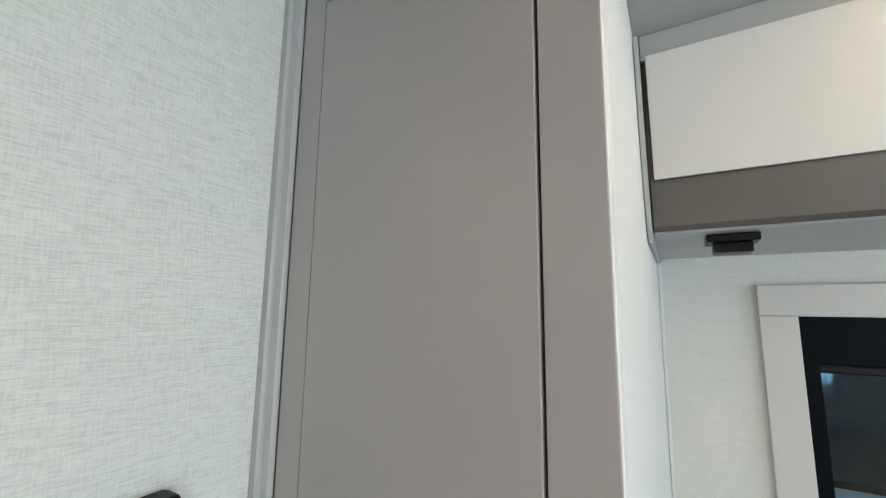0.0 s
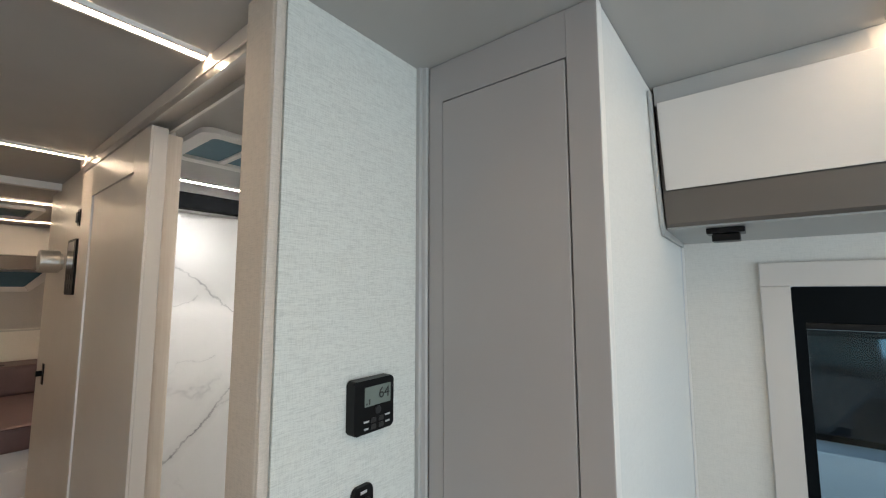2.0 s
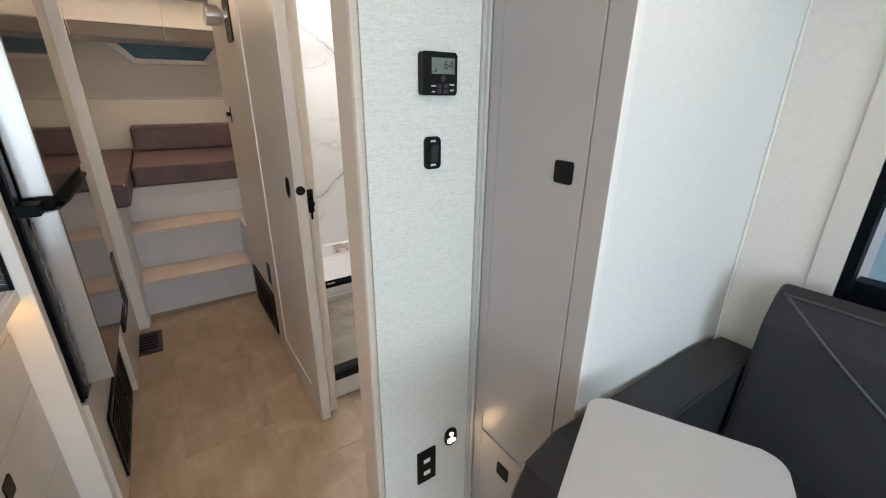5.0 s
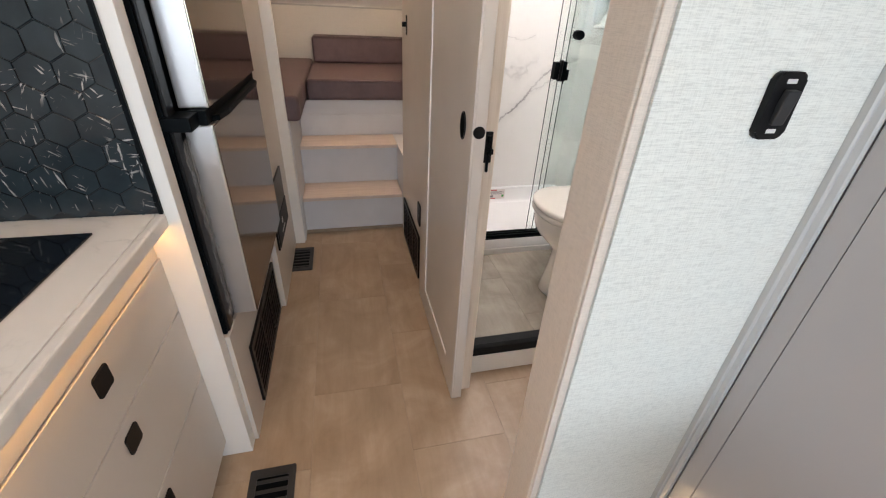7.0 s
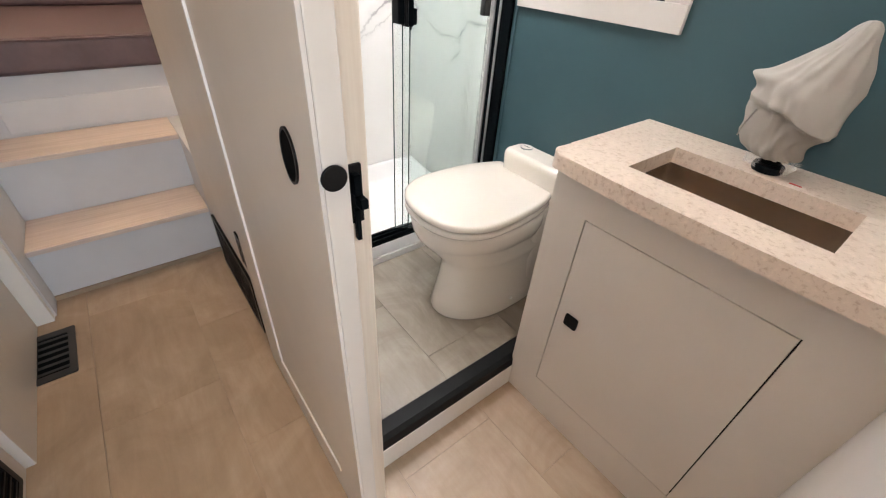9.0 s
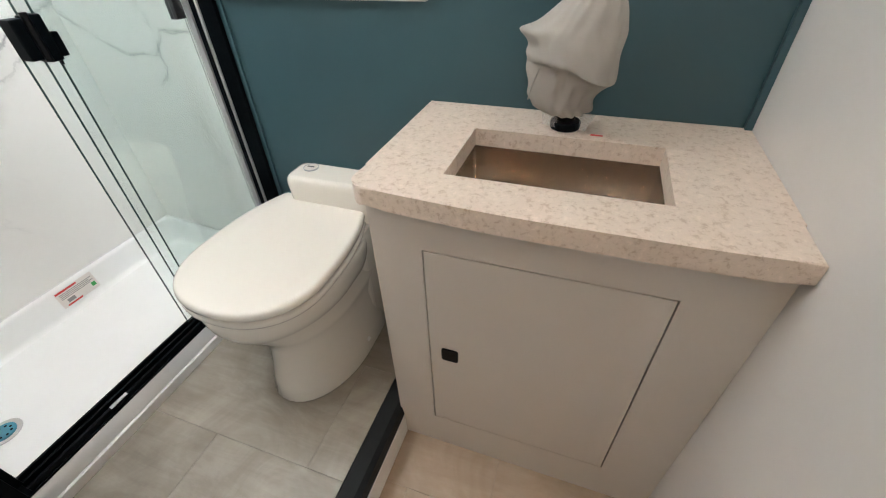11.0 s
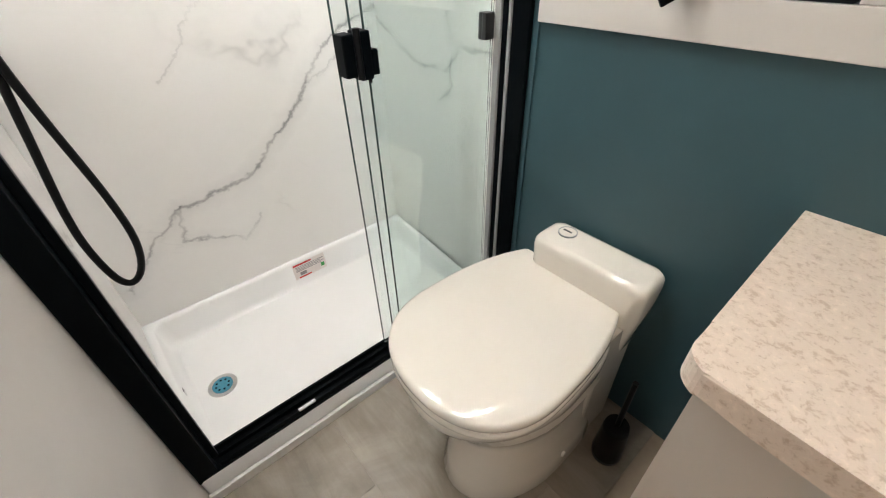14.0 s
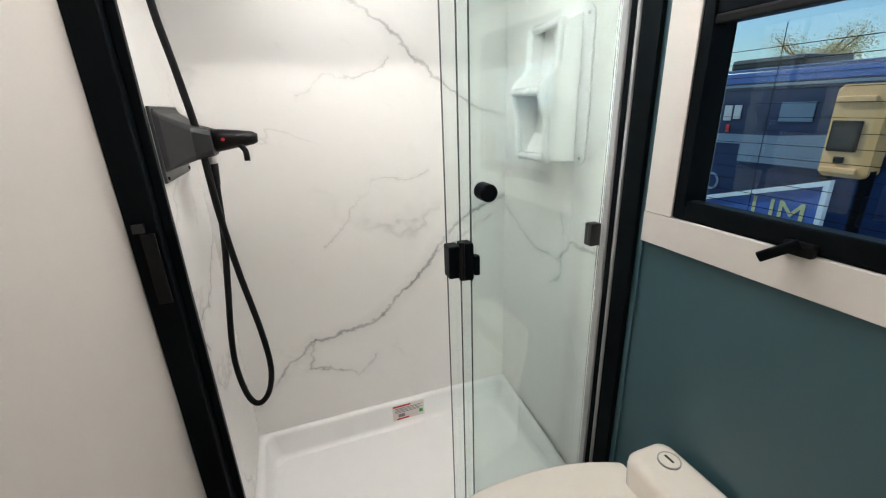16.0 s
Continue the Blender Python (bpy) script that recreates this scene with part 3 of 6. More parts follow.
structure("trim_bath_corner", boxes((-0.502, -0.488, RY - 0.016, RY - 0.002, 0.9105, CEIL)), M_TEAL, "teal corner strip over the vanity", "trim")

# raised bath floor and threshold
bath_floor = structure("floor_bath", boxes((-1.93, -1.215, 0.105, RY - 0.001, 0.0, 0.130)), M_JOINT, "raised vinyl-tiled bathroom floor", "floor")
structure("trim_bath_riser", boxes((-1.214, -1.192, 0.105, 0.694, 0.0, 0.095), bev=0.002), M_WHITE, "white riser board of the bathroom step", "trim")
structure("trim_bath_threshold", prism(bmesh.new(), [(-1.262, 0.1345), (-1.257, 0.139), (-1.215, 0.139), (-1.200, 0.131), (-1.195, 0.096), (-1.2148, 0.096), (-1.2148, 0.1305), (-1.262, 0.1305)], "y", 0.105, 0.80, 0.002), M_RUBBER, "black rubber threshold nosing", "trim")

# ---- lamps that the ceiling holds ----


def ceiling_strip(x, y0, y1, material, label, zc=None):
    zc = zc or CEIL
    t = thing("ceiling_light_strip", x, (y0 + y1) / 2, zc - 0.011, label, "light", "light strips in the ceiling")
    part("channel", boxes((x - 0.016, x - 0.0085, y0, y1, zc - 0.010, zc - 0.001), (x + 0.0085, x + 0.016, y0, y1, zc - 0.010, zc - 0.001)), M_WHITE, t)
    part("diffuser", boxes((x - 0.008, x + 0.008, y0 + 0.003, y1 - 0.003, zc - 0.011, zc - 0.002), bev=0.002), material, t, "glowing warm white diffuser")
    return t


STRIP = "warm white light strip inset across the ceiling"
ceiling_strip(0.37, -1.0, 0.722, M_LED, STRIP)
ceiling_strip(-0.727, -0.98, 0.020, M_LED, STRIP)
ceiling_strip(-1.765, -0.655, 0.020, M_LED, STRIP)
ceiling_strip(-2.80, -1.1, 1.1, M_LED, "warm white light strip over the bunk", BCEIL)
ceiling_strip(-3.63, -1.1, 1.1, M_LED, "warm white light strip over the bunk", BCEIL)
ceiling_strip(-0.738, 0.11, 1.12, M_VLED, "warm white light strip over the vanity")
ceiling_strip(-1.81, 0.11, 1.12, M_BLED, "warm white light strip before the shower")


# unseen lamp, added to brighten the shower walls
t = thing("added_shower_lamp", -2.22, 0.62, CEIL - 0.02, "unseen round flush lamp added in the shower ceiling, lit", "light")
part("lens", prism(bmesh.new(), disc(-2.22, 0.62, 0.075, 28), "z", CEIL - 0.016, CEIL - 0.006, 0.003), M_DOME, t, "glowing lens")
part("bezel", ring_prism(bmesh.new(), disc(-2.22, 0.62, 0.09, 28), disc(-2.22, 0.62, 0.0755, 28), "z", CEIL - 0.014, CEIL - 0.001), M_WHITE, t)


def round_vent(x, y):
    t = thing("ceiling_vent", x, y, CEIL - 0.014, "round white ceiling air vent with slats", "vent", "round vents in the corridor ceiling")
    rings = []
    for r, z in ((0.098, 0.0), (0.094, -0.007), (0.080, -0.012), (0.066, -0.006)):
        rings.append([(x + r * math.cos(a), y + r * math.sin(a), CEIL - 0.001 + z) for a in [2 * math.pi * k / 28 for k in range(28)]])
    part("rim", loft(bmesh.new(), rings, cap=False), M_WHITE, t)
    part("backing", prism(bmesh.new(), disc(x, y, 0.068), "z", CEIL - 0.004, CEIL - 0.002), M_GREYPL, t)
    for k in range(5):
        d = -0.045 + 0.0225 * k
        w = math.sqrt(0.065 ** 2 - d * d)
        part("slat", boxes((x - w, x + w, y + d - 0.007, y + d + 0.003, CEIL - 0.010, CEIL - 0.006)), M_WHITE, t)


round_vent(-1.272, -0.52)
round_vent(-2.012, -0.52)


def roof_hatch(x0, x1, y0, y1, label, zc):
    t = thing("roof_vent", (x0 + x1) / 2, (y0 + y1) / 2, zc - 0.02, label, "roof vent")
    part("frame", ring_prism(bmesh.new(), rrect(x0, x1, y0, y1, 0.04), rrect(x0 + 0.045, x1 - 0.045, y0 + 0.045, y1 - 0.045, 0.02), "z", zc - 0.018, zc - 0.001), M_WHITE, t)
    part("lid", boxes((x0 + 0.04, x1 - 0.04, y0 + 0.04, y1 - 0.04, zc - 0.006, zc - 0.002)), M_SHADEBLUE, t, "blue-tinted translucent lid")
    part("crossbar", boxes((x0 + 0.05, x1 - 0.05, (y0 + y1) / 2 - 0.012, (y0 + y1) / 2 + 0.012, zc - 0.016, zc - 0.008), bev=0.003), M_WHITE, t)


roof_hatch(-3.50, -3.00, -0.33, 0.09, "white-framed roof vent with a blue lid over the bunk", BCEIL)
roof_hatch(-1.47, -1.11, 0.17, 0.53, "white-framed bathroom roof vent with a blue lid", CEIL)
t = thing("ceiling_sensor", -0.98, 0.30, CEIL - 0.03, "small round white ceiling detector", "detector")
part("body", prism(bmesh.new(), disc(-0.98, 0.30, 0.05), "z", CEIL - 0.028, CEIL - 0.001, 0.006), M_WHITE, t)

# ---- windows ----


def window(name, x0, x1, z0, z1, yi, trim, label, shade_to, tilt=0.0, pane_mat=None):
    """A black-framed window in a y wall whose inner face is at yi."""
    t = thing(name, (x0 + x1) / 2, yi, z0, label, "window", kind="structure")
    w, d = trim, 0.016
    part("trim_top", boxes((x0 - w, x1 + w, yi - d, yi - 0.001, z1, z1 + w), bev=0.002), M_TRIM, t)
    part("trim_bottom", boxes((x0 - w, x1 + w, yi - d, yi - 0.001, z0 - w, z0), bev=0.002), M_TRIM, t)
    part("trim_side", boxes((x0 - w, x0, yi - d + 0.002, yi - 0.001, z0 + 0.0005, z1 - 0.0005), bev=0.002), M_TRIM, t)
    part("trim_side", boxes((x1, x1 + w, yi - d + 0.002, yi - 0.001, z0 + 0.0005, z1 - 0.0005), bev=0.002), M_TRIM, t)
    f = 0.024
    part("window_frame", ring_prism(bmesh.new(), rrect(x0 + 0.001, x1 - 0.001, z0 + 0.001, z1 - 0.001, 0.006, 2), rrect(x0 + f, x1 - f, z0 + f, z1 - f, 0.012, 2), "y", yi - 0.010, yi + 0.05), M_BLACK, t)
    # roller shade cassette
    part("shade_cassette", boxes((x0 + 0.012, x1 - 0.012, yi - 0.004, yi + 0.030, shade_to, z1 - 0.012), bev=0.005), M_BLACK, t, "black roller shade cassette")
    part("shade_bar", boxes((x0 + 0.02, x1 - 0.02, yi - 0.007, yi + 0.024, shade_to - 0.014, shade_to + 0.002), bev=0.004), M_PLASTIC, t)
    bm = boxes((x0 + f + (0.006 if tilt else -0.006), x1 - f + 0.006, -0.002, 0.002, -(z1 - z0 - 2 * f + 0.01), 0))
    bmesh.ops.transform(bm, matrix=Matrix.Translation((0, yi + 0.058, z1 - f)) @ Matrix.Rotation(radians(tilt), 4, "X"), verts=bm.verts)
    p = part("pane", bm, pane_mat or M_TINT, t, "blue-tinted glass")
    p.visible_shadow = False
    return t


win1 = window("window_1", *WIN, LY, 0.062, "black-framed dinette window with white trim, opened outward", 1.552, 9.0)
part("lower_rail", boxes((WIN[0] + 0.028, WIN[1] - 0.028, LY - 0.012, LY + 0.05, WIN[2] + 0.004, 0.950), bev=0.004), M_BLACK, win1)
win2 = window("window_2", *BWIN, RY, 0.07, "black-framed bathroom window with white trim", 1.588, 0.0)
part("lower_rail", boxes((BWIN[0] + 0.03, BWIN[1] - 0.03, RY - 0.012, RY + 0.02, BWIN[2] + 0.004, BWIN[2] + 0.042), bev=0.004), M_BLACK, win2)
crank = part("crank_base", boxes((-1.535, -1.490, RY - 0.028, RY - 0.012, 1.207, 1.230), bev=0.005), M_PLASTIC, win2)
bm = boxes((-0.008, 0.008, -0.006, 0.006, 0, 0.058), bev=0.003)
bmesh.ops.transform(bm, matrix=Matrix.Translation((-1.508, RY - 0.030, 1.230)) @ Matrix.Rotation(radians(38), 4, "Z") @ Matrix.Rotation(radians(-122), 4, "Y"), verts=bm.verts)
part("crank_handle", bm, M_BLACK, win2, "black folding crank handle")
for cx in (-1.63, -1.42):
    part("cord", tube(bmesh.new(), [(cx, RY + 0.02, 1.24), (cx, RY + 0.02, 1.56)], 0.0006, 5), M_BLACK, win2)
for k in range(13):
    zz = 1.256 + 0.0225 * k
    part("screen_wire", boxes((BWIN[0] + 0.03, BWIN[1] - 0.03, RY + 0.036, RY + 0.0372, zz, zz + 0.0009)), M_DULL, win2)

# ---- wardrobe ----
WX0, WX1, WF = -0.3955, -0.035, 0.348
wr = thing("wardrobe", -0.2, 0.7, 0, "tall taupe laminate wardrobe with a flush door and drawer", "wardrobe")
DX0, DX1 = -0.358, -0.0915
part("stile", boxes((WX0, DX0 - 0.0015, WF, WF + 0.02, 0.0, CEIL - 0.002)), M_TAUPE, wr)
part("stile", boxes((DX1 + 0.003, WX1, WF, WF + 0.02, 0.0, CEIL - 0.002), bev=0.0015), M_TAUPE, wr)
part("rail", boxes((DX0 - 0.0015, DX1 + 0.003, WF, WF + 0.02, 2.037, CEIL - 0.002)), M_TAUPE, wr)
part("rail", boxes((DX0 - 0.0015, DX1 + 0.003, WF, WF + 0.02, 0.0, 0.10)), M_TAUPE, wr)
wd = part("door", boxes((DX0, DX1, WF - 0.001, WF + 0.018, 0.413, 2.034), bev=0.0015), M_TAUPE, wr)
dr = part("drawer_front", boxes((DX0, DX1, WF - 0.001, WF + 0.018, 0.103, 0.372), bev=0.0015), M_TAUPE, wr)
part("rail", boxes((DX0 - 0.0015, DX1 + 0.003, WF + 0.003, WF + 0.02, 0.3745, 0.4105)), M_TAUPE, wr)
# black sheet added close behind the fronts: stands for the shade in their gaps
part("gap_shade_sheet", boxes((DX0 - 0.01, DX1 + 0.01, WF + 0.022, WF + 0.026, 0.05, 2.08)), M_PLASTIC, wr)


def square_pull(x, z, yf, parent, sgn=-1, s=0.024, thick=0.004):
    a, b = (yf - thick, yf - 0.0002) if sgn < 0 else (yf + 0.0002, yf + thick)
    return part("pull", prism(bmesh.new(), rrect(x - s, x + s, z - s, z + s, 0.006), "y", a, b, 0.001), M_PLASTIC, parent, "black square push latch")


square_pull(-0.144, 1.243, WF - 0.001, wd)
square_pull(-0.250, 0.288, WF - 0.001, dr)
part("side_panel", boxes((-0.055, WX1 - 0.001, WF + 0.021, LY - 0.001, 0.0, CEIL - 0.002)), M_SIDE, wr, "pale linen-textured side panel")
part("edge_trim", prism(bmesh.new(), rrect(WX1 - 0.003, WX1 + 0.0015, WF + 0.001, WF + 0.024, 0.002, 2), "z", 0.0, CEIL - 0.003), M_WHITE, wr)
structure("trim_corner_sidewall", boxes((-0.0338, -0.028, LY - 0.006, LY - 0.001, 0, 1.768)), M_WHITE, "thin pale corner bead", "trim")

# ---- things on the partition ----
XW = -0.420
th = thing("thermostat", XW, 0.203, 1.385, "black wall thermostat with a grey display reading 64", "thermostat")
part("body", prism(bmesh.new(), rrect(0.157, 0.249, 1.392, 1.482, 0.006), "x", XW + 0.0005, XW + 0.022, 0.003), M_PLASTIC, th)
part("display", boxes((XW + 0.0222, XW + 0.0232, 0.179, 0.240, 1.437, 1.470)), M_LCD, th, "grey-green liquid crystal display")
RX = Matrix.Rotation(radians(90), 4, "Z") @ Matrix.Rotation(radians(90), 4, "X")
lettering("reading", "64", 0.027, Matrix.Translation((XW + 0.0236, 0.224, 1.455)) @ RX, M_LCDINK, th, 0.0002)
part("dial", prism(bmesh.new(), disc(0.209, 1.428, 0.0068, 20), "x", XW + 0.0222, XW + 0.0252, 0.001), M_GREYPL, th, "grey round dial")
for y, z, w in ((0.184, 1.412, 0.012), (0.184, 1.400, 0.009), (0.234, 1.415, 0.012), (0.234, 1.403, 0.010)):
    part("print_bar", boxes((XW + 0.0222, XW + 0.0226, y - w / 2, y + w / 2, z - 0.0015, z + 0.0015)), M_PRINT, th)
for y in (0.199, 0.217):
    for z in (1.412, 1.401):
        part("button", prism(bmesh.new(), rrect(y - 0.006, y + 0.006, z - 0.004, z + 0.004, 0.002, 3), "x", XW + 0.0222, XW + 0.0242), M_GREYPL, th)
for s in (0.169, 0.175):
    part("display_mark", boxes((XW + 0.0234, XW + 0.0236, s + 0.013, s + 0.016, 1.440, 1.443 + (s - 0.169))), M_LCDINK, th)


def rocker(name, y, z, label):
    sw = thing(name, XW, y, z - 0.04, label, "switch")
    part("plate", prism(bmesh.new(), rrect(y - 0.022, y + 0.022, z - 0.038, z + 0.038, 0.009), "x", XW + 0.0005, XW + 0.009, 0.003), M_PLASTIC, sw)
    bm = prism(bmesh.new(), rrect(-0.008, 0.010, -0.020, 0.020, 0.003, 3), "x", 0.0, 0.008, 0.0015)
    bmesh.ops.transform(bm, matrix=Matrix.Translation((XW + 0.008, y, z)) @ Matrix.Rotation(radians(8), 4, "Y"), verts=bm.verts)
    part("rocker", bm, M_GREYPL, sw)
    for dz in (-0.028, 0.028):
        part("print_bar", boxes((XW + 0.0092, XW + 0.0096, y - 0.007, y + 0.007, z + dz - 0.0025, z + dz + 0.0025)), M_PRINT, sw)


rocker("wall_switch", 0.192, 1.263, "black rocker switch with white lettering bars")
nl = thing("night_light", XW, 0.263, 0.308, "black oval wall night light, lit warm", "light")
part("plate", prism(bmesh.new(), rrect(0.241, 0.285, 0.308, 0.372, 0.018), "x", XW + 0.0005, XW + 0.010, 0.003), M_PLASTIC, nl)
part("lens", prism(bmesh.new(), rrect(0.249, 0.277, 0.322, 0.336, 0.006, 3), "x", XW + 0.0102, XW + 0.013, 0.001), M_NIGHT, nl, "glowing warm lens")
part("lens", prism(bmesh.new(), disc(0.263, 0.354, 0.006, 14), "x", XW + 0.0102, XW + 0.012), M_NIGHT, nl, "small glowing warm lens")
ol = thing("wall_outlet", XW, 0.17, 0.205, "black wall outlet with a white socket insert", "outlet")
part("plate", prism(bmesh.new(), rrect(0.136, 0.204, 0.205, 0.335, 0.003, 2), "x", XW + 0.0005, XW + 0.006, 0.001), M_PLASTIC, ol)
part("socket", boxes((XW + 0.0061, XW + 0.0075, 0.158, 0.182, 0.285, 0.300)), M_WHITE, ol)
part("socket", boxes((XW + 0.0061, XW + 0.0075, 0.158, 0.182, 0.235, 0.250)), M_WHITE, ol)

# ---- overhead cabinet over the sofa ----
oc = thing("overhead_cabinet", 1.0, 0.9, 1.76, "overhead cabinet with pearl white doors and a taupe valance", "cabinet")
CX1 = 2.55
part("end_panel", prism(bmesh.new(), [(0.712, CEIL - 0.022), (0.734, 1.95), (0.757, 1.86), (0.778, 1.790), (0.800, 1.768), (LY - 0.002, 1.762), (LY - 0.002, 1.778), (0.814, 1.784), (0.796, 1.804), (0.776, 1.880), (0.754, 1.96), (0.732, CEIL - 0.022)], "x", -0.0345, -0.0275, 0.0015), M_TAUPE2, oc, "grey rounded end panel edge")
part("body", prism(bmesh.new(), [(0.756, CEIL - 0.03), (0.800, 1.876), (0.822, 1.80), (LY - 0.002, 1.79), (LY - 0.002, CEIL - 0.002), (0.756, CEIL - 0.002)], "x", -0.0268, CX1), M_VALANCE, oc)
doors_x = (-0.0215, 0.95, 1.75, CX1)
for a, b in zip(doors_x, doors_x[1:]):
    part("door", prism(bmesh.new(), [(0.734, CEIL - 0.049), (0.791, 1.877), (0.806, 1.879), (0.748, CEIL - 0.049)], "x", a + 0.002, b - 0.002, 0.0015), M_CABWHITE, oc)
part("top_filler", boxes((-0.0268, CX1, 0.749, 0.7555, CEIL - 0.048, CEIL - 0.0015)), M_CEIL, oc)
part("valance", prism(bmesh.new(), [(0.791, 1.872), (0.808, 1.797), (0.818, 1.789), (0.824, 1.80), (0.806, 1.873)], "x", -0.0255, CX1, 0.001), M_VALANCE, oc, "dark taupe curved valance")
part("underside", prism(bmesh.new(), [(0.8255, 1.786), (LY - 0.003, 1.772), (LY - 0.003, 1.789), (0.8255, 1.799)], "x", -0.0270, CX1), M_TAUPE2, oc)
rl = thing("reading_light", 0.09, 0.875, 1.745, "small black square reading light under the cabinet", "light")
part("base", boxes((0.052, 0.128, 0.845, 0.905, 1.770, 1.7835), bev=0.003), M_PLASTIC, rl)
part("head", boxes((0.062, 0.118, 0.852, 0.898, 1.752, 1.7695), bev=0.003), M_PLASTIC, rl)
bm = prism(bmesh.new(), disc(0.52, 0.93, 0.032, 20), "z", 1.772, 1.780, 0.002)
t = thing("puck_light", 0.52, 0.93, 1.77, "small round warm puck light under the cabinet", "light")
part("lens", bm, M_PUCK, t)
part("bezel", ring_prism(bmesh.new(), disc(0.52, 0.93, 0.04), disc(0.52, 0.93, 0.0325), "z", 1.770, 1.781), M_WHITE, t)

# ---- sofa and table ----
so = thing("sofa", 0.8, 0.6, 0, "charcoal leather sofa with piped backrest and padded armrest", "sofa")
part("base", boxes((-0.02, 1.75, 0.30, 1.04, 0.0, 0.28), bev=0.01), M_TAUPE, so)
part("seat", boxes((0.10, 1.72, 0.22, 0.92, 0.282, 0.46), bev=0.035, seg=3), M_CHAR, so)
bm = prism(bmesh.new(), [(0.15, 0.285), (0.13, 0.58), (0.165, 0.66), (0.26, 0.700), (0.9, 0.668), (1.075, 0.650), (1.075, 0.285)], "x", -0.022, 0.108, 0.022, 3)
part("armrest", bm, M_CHAR, so, "padded charcoal armrest")
bm = prism(bmesh.new(), [(0.86, 0.44), (0.925, 0.82), (0.950, 0.900), (0.985, 0.925), (1.03, 0.905), (1.060, 0.83), (1.060, 0.44)], "x", 0.116, 1.72, 0.022, 3)
part("backrest", bm, M_CHAR, so, "charcoal backrest cushion")
part("piping", tube(bmesh.new(), spline([(0.142, 0.950, 0.905), (0.30, 0.915, 0.78), (0.55, 0.885, 0.60), (0.72, 0.868, 0.48)], 6), 0.0045, 6), M_PIPING, so, "grey piping across the backrest")
part("piping", tube(bmesh.new(), [(0.135, 0.949, 0.906), (1.70, 0.949, 0.906)], 0.0045, 6), M_PIPING, so, "grey piping along the top edge")

tb = thing("side_table", 0.25, 0.15, 0.0, "small silver-grey table top with rounded corners on a post", "table")
bm = prism(bmesh.new(), rrect(-0.165, 0.165, -0.52, 0, 0.035), "z", 0.778, 0.802, 0.005)
bmesh.ops.transform(bm, matrix=Matrix.Translation((0.171, 0.385, 0)) @ Matrix.Rotation(radians(26.0), 4, "Z"), verts=bm.verts)
part("tabletop", bm, M_TABLE, tb, "silver-grey laminate top", smooth=False)
part("post", prism(bmesh.new(), disc(0.25, 0.17, 0.03), "z", 0.012, 0.777), M_SILVER, tb)
part("foot", prism(bmesh.new(), disc(0.25, 0.17, 0.12, 28), "z", 0.0, 0.011, 0.004), M_SILVER, tb)

# ---- sliding door ----
DF = 0.030
sd = thing("sliding_door", -1.45, DF, 0.004, "greige sliding bathroom door standing open", "door")
gx0, gx1, gz0, gz1 = -1.655, -1.200, 0.118, 1.965
part("panel", boxes((-1.795, -1.076, DF + 0.0062, DF + 0.040, 0.004, 2.070), bev=0.002), M_DOOR, sd, "recessed centre panel")
for r in ((-1.795, gx0, DF, DF + 0.006, 0.004, 2.070), (gx1, -1.076, DF, DF + 0.006, 0.004, 2.070), (gx0 + 0.0004, gx1 - 0.0004, DF, DF + 0.006, 0.004, gz0), (gx0 + 0.0004, gx1 - 0.0004, DF, DF + 0.006, gz1, 2.070)):
    part("stile" if r[5] - r[4] > 1 else "rail", boxes(r, bev=0.0012), M_DOOR, sd)
# white strips paint the light caught on the recess's lower ledge and left edge
for r in ((gx0, gx1, DF + 0.0005, DF + 0.006, gz0 + 0.0004, gz0 + 0.0045), (gx0, gx0 + 0.0045, DF + 0.0005, DF + 0.006, gz0 + 0.005, gz1 - 0.001)):
    part("bead", boxes(r, bev=0.0008), M_ACRYL, sd, "thin white strip painting the lit edge of the recess")
bm = ring_prism(bmesh.new(), [(-1.165 + 0.026 * math.cos(a), 1.060 + 0.040 * math.sin(a)) for a in [2 * math.pi * k / 28 for k in range(28)]], [(-1.165 + 0.022 * math.cos(a), 1.060 + 0.036 * math.sin(a)) for a in [2 * math.pi * k / 28 for k in range(28)]], "y", DF - 0.003, DF + 0.001)
fp = part("finger_pull", bm, M_PLASTIC, sd, "black oval recessed finger pull")
bm = loft(bmesh.new(), [[(-1.165 + s * 0.022 * math.cos(a), yy, 1.060 + s * 0.036 * math.sin(a)) for a in [2 * math.pi * k / 28 for k in range(28)]] for s, yy in ((1.0, DF - 0.0022), (0.85, DF - 0.0008), (0.5, DF - 0.0004))], cap=True)
part("cup", bm, M_DULL, fp)
part("edge_pull", prism(bmesh.new(), disc(DF + 0.019, 1.062, 0.017, 26), "x", -1.0758, -1.0715, 0.001), M_PLASTIC, sd, "round black edge pull")
la = thing("door_latch", -1.1100, 0.09, 0.95, "black hook latch on the door jamb", "latch")
part("plate", boxes((-1.1160, -1.1085, 0.082, 0.104, 0.965, 1.055), bev=0.002), M_PLASTIC, la)
part("keeper", boxes((-1.1084, -1.095, 0.085, 0.096, 1.015, 1.046), bev=0.002), M_BLACK, la)
part("lever", boxes((-1.1084, -1.099, 0.087, 0.094, 0.94, 0.992), bev=0.002), M_BLACK, la)
part("hook", boxes((-1.1084, -1.089, 0.090, 0.102, 0.995, 1.010), bev=0.002), M_BLACK, la)

# ---- fittings on the corridor wall ----
YW = 0.053
cs = thing("corridor_switch", -1.920, YW, 1.88, "small black double rocker switch", "switch")
part("plate", prism(bmesh.new(), rrect(-1.943, -1.897, 1.888, 1.952, 0.008), "y", YW - 0.008, YW - 0.0005, 0.002), M_PLASTIC, cs)
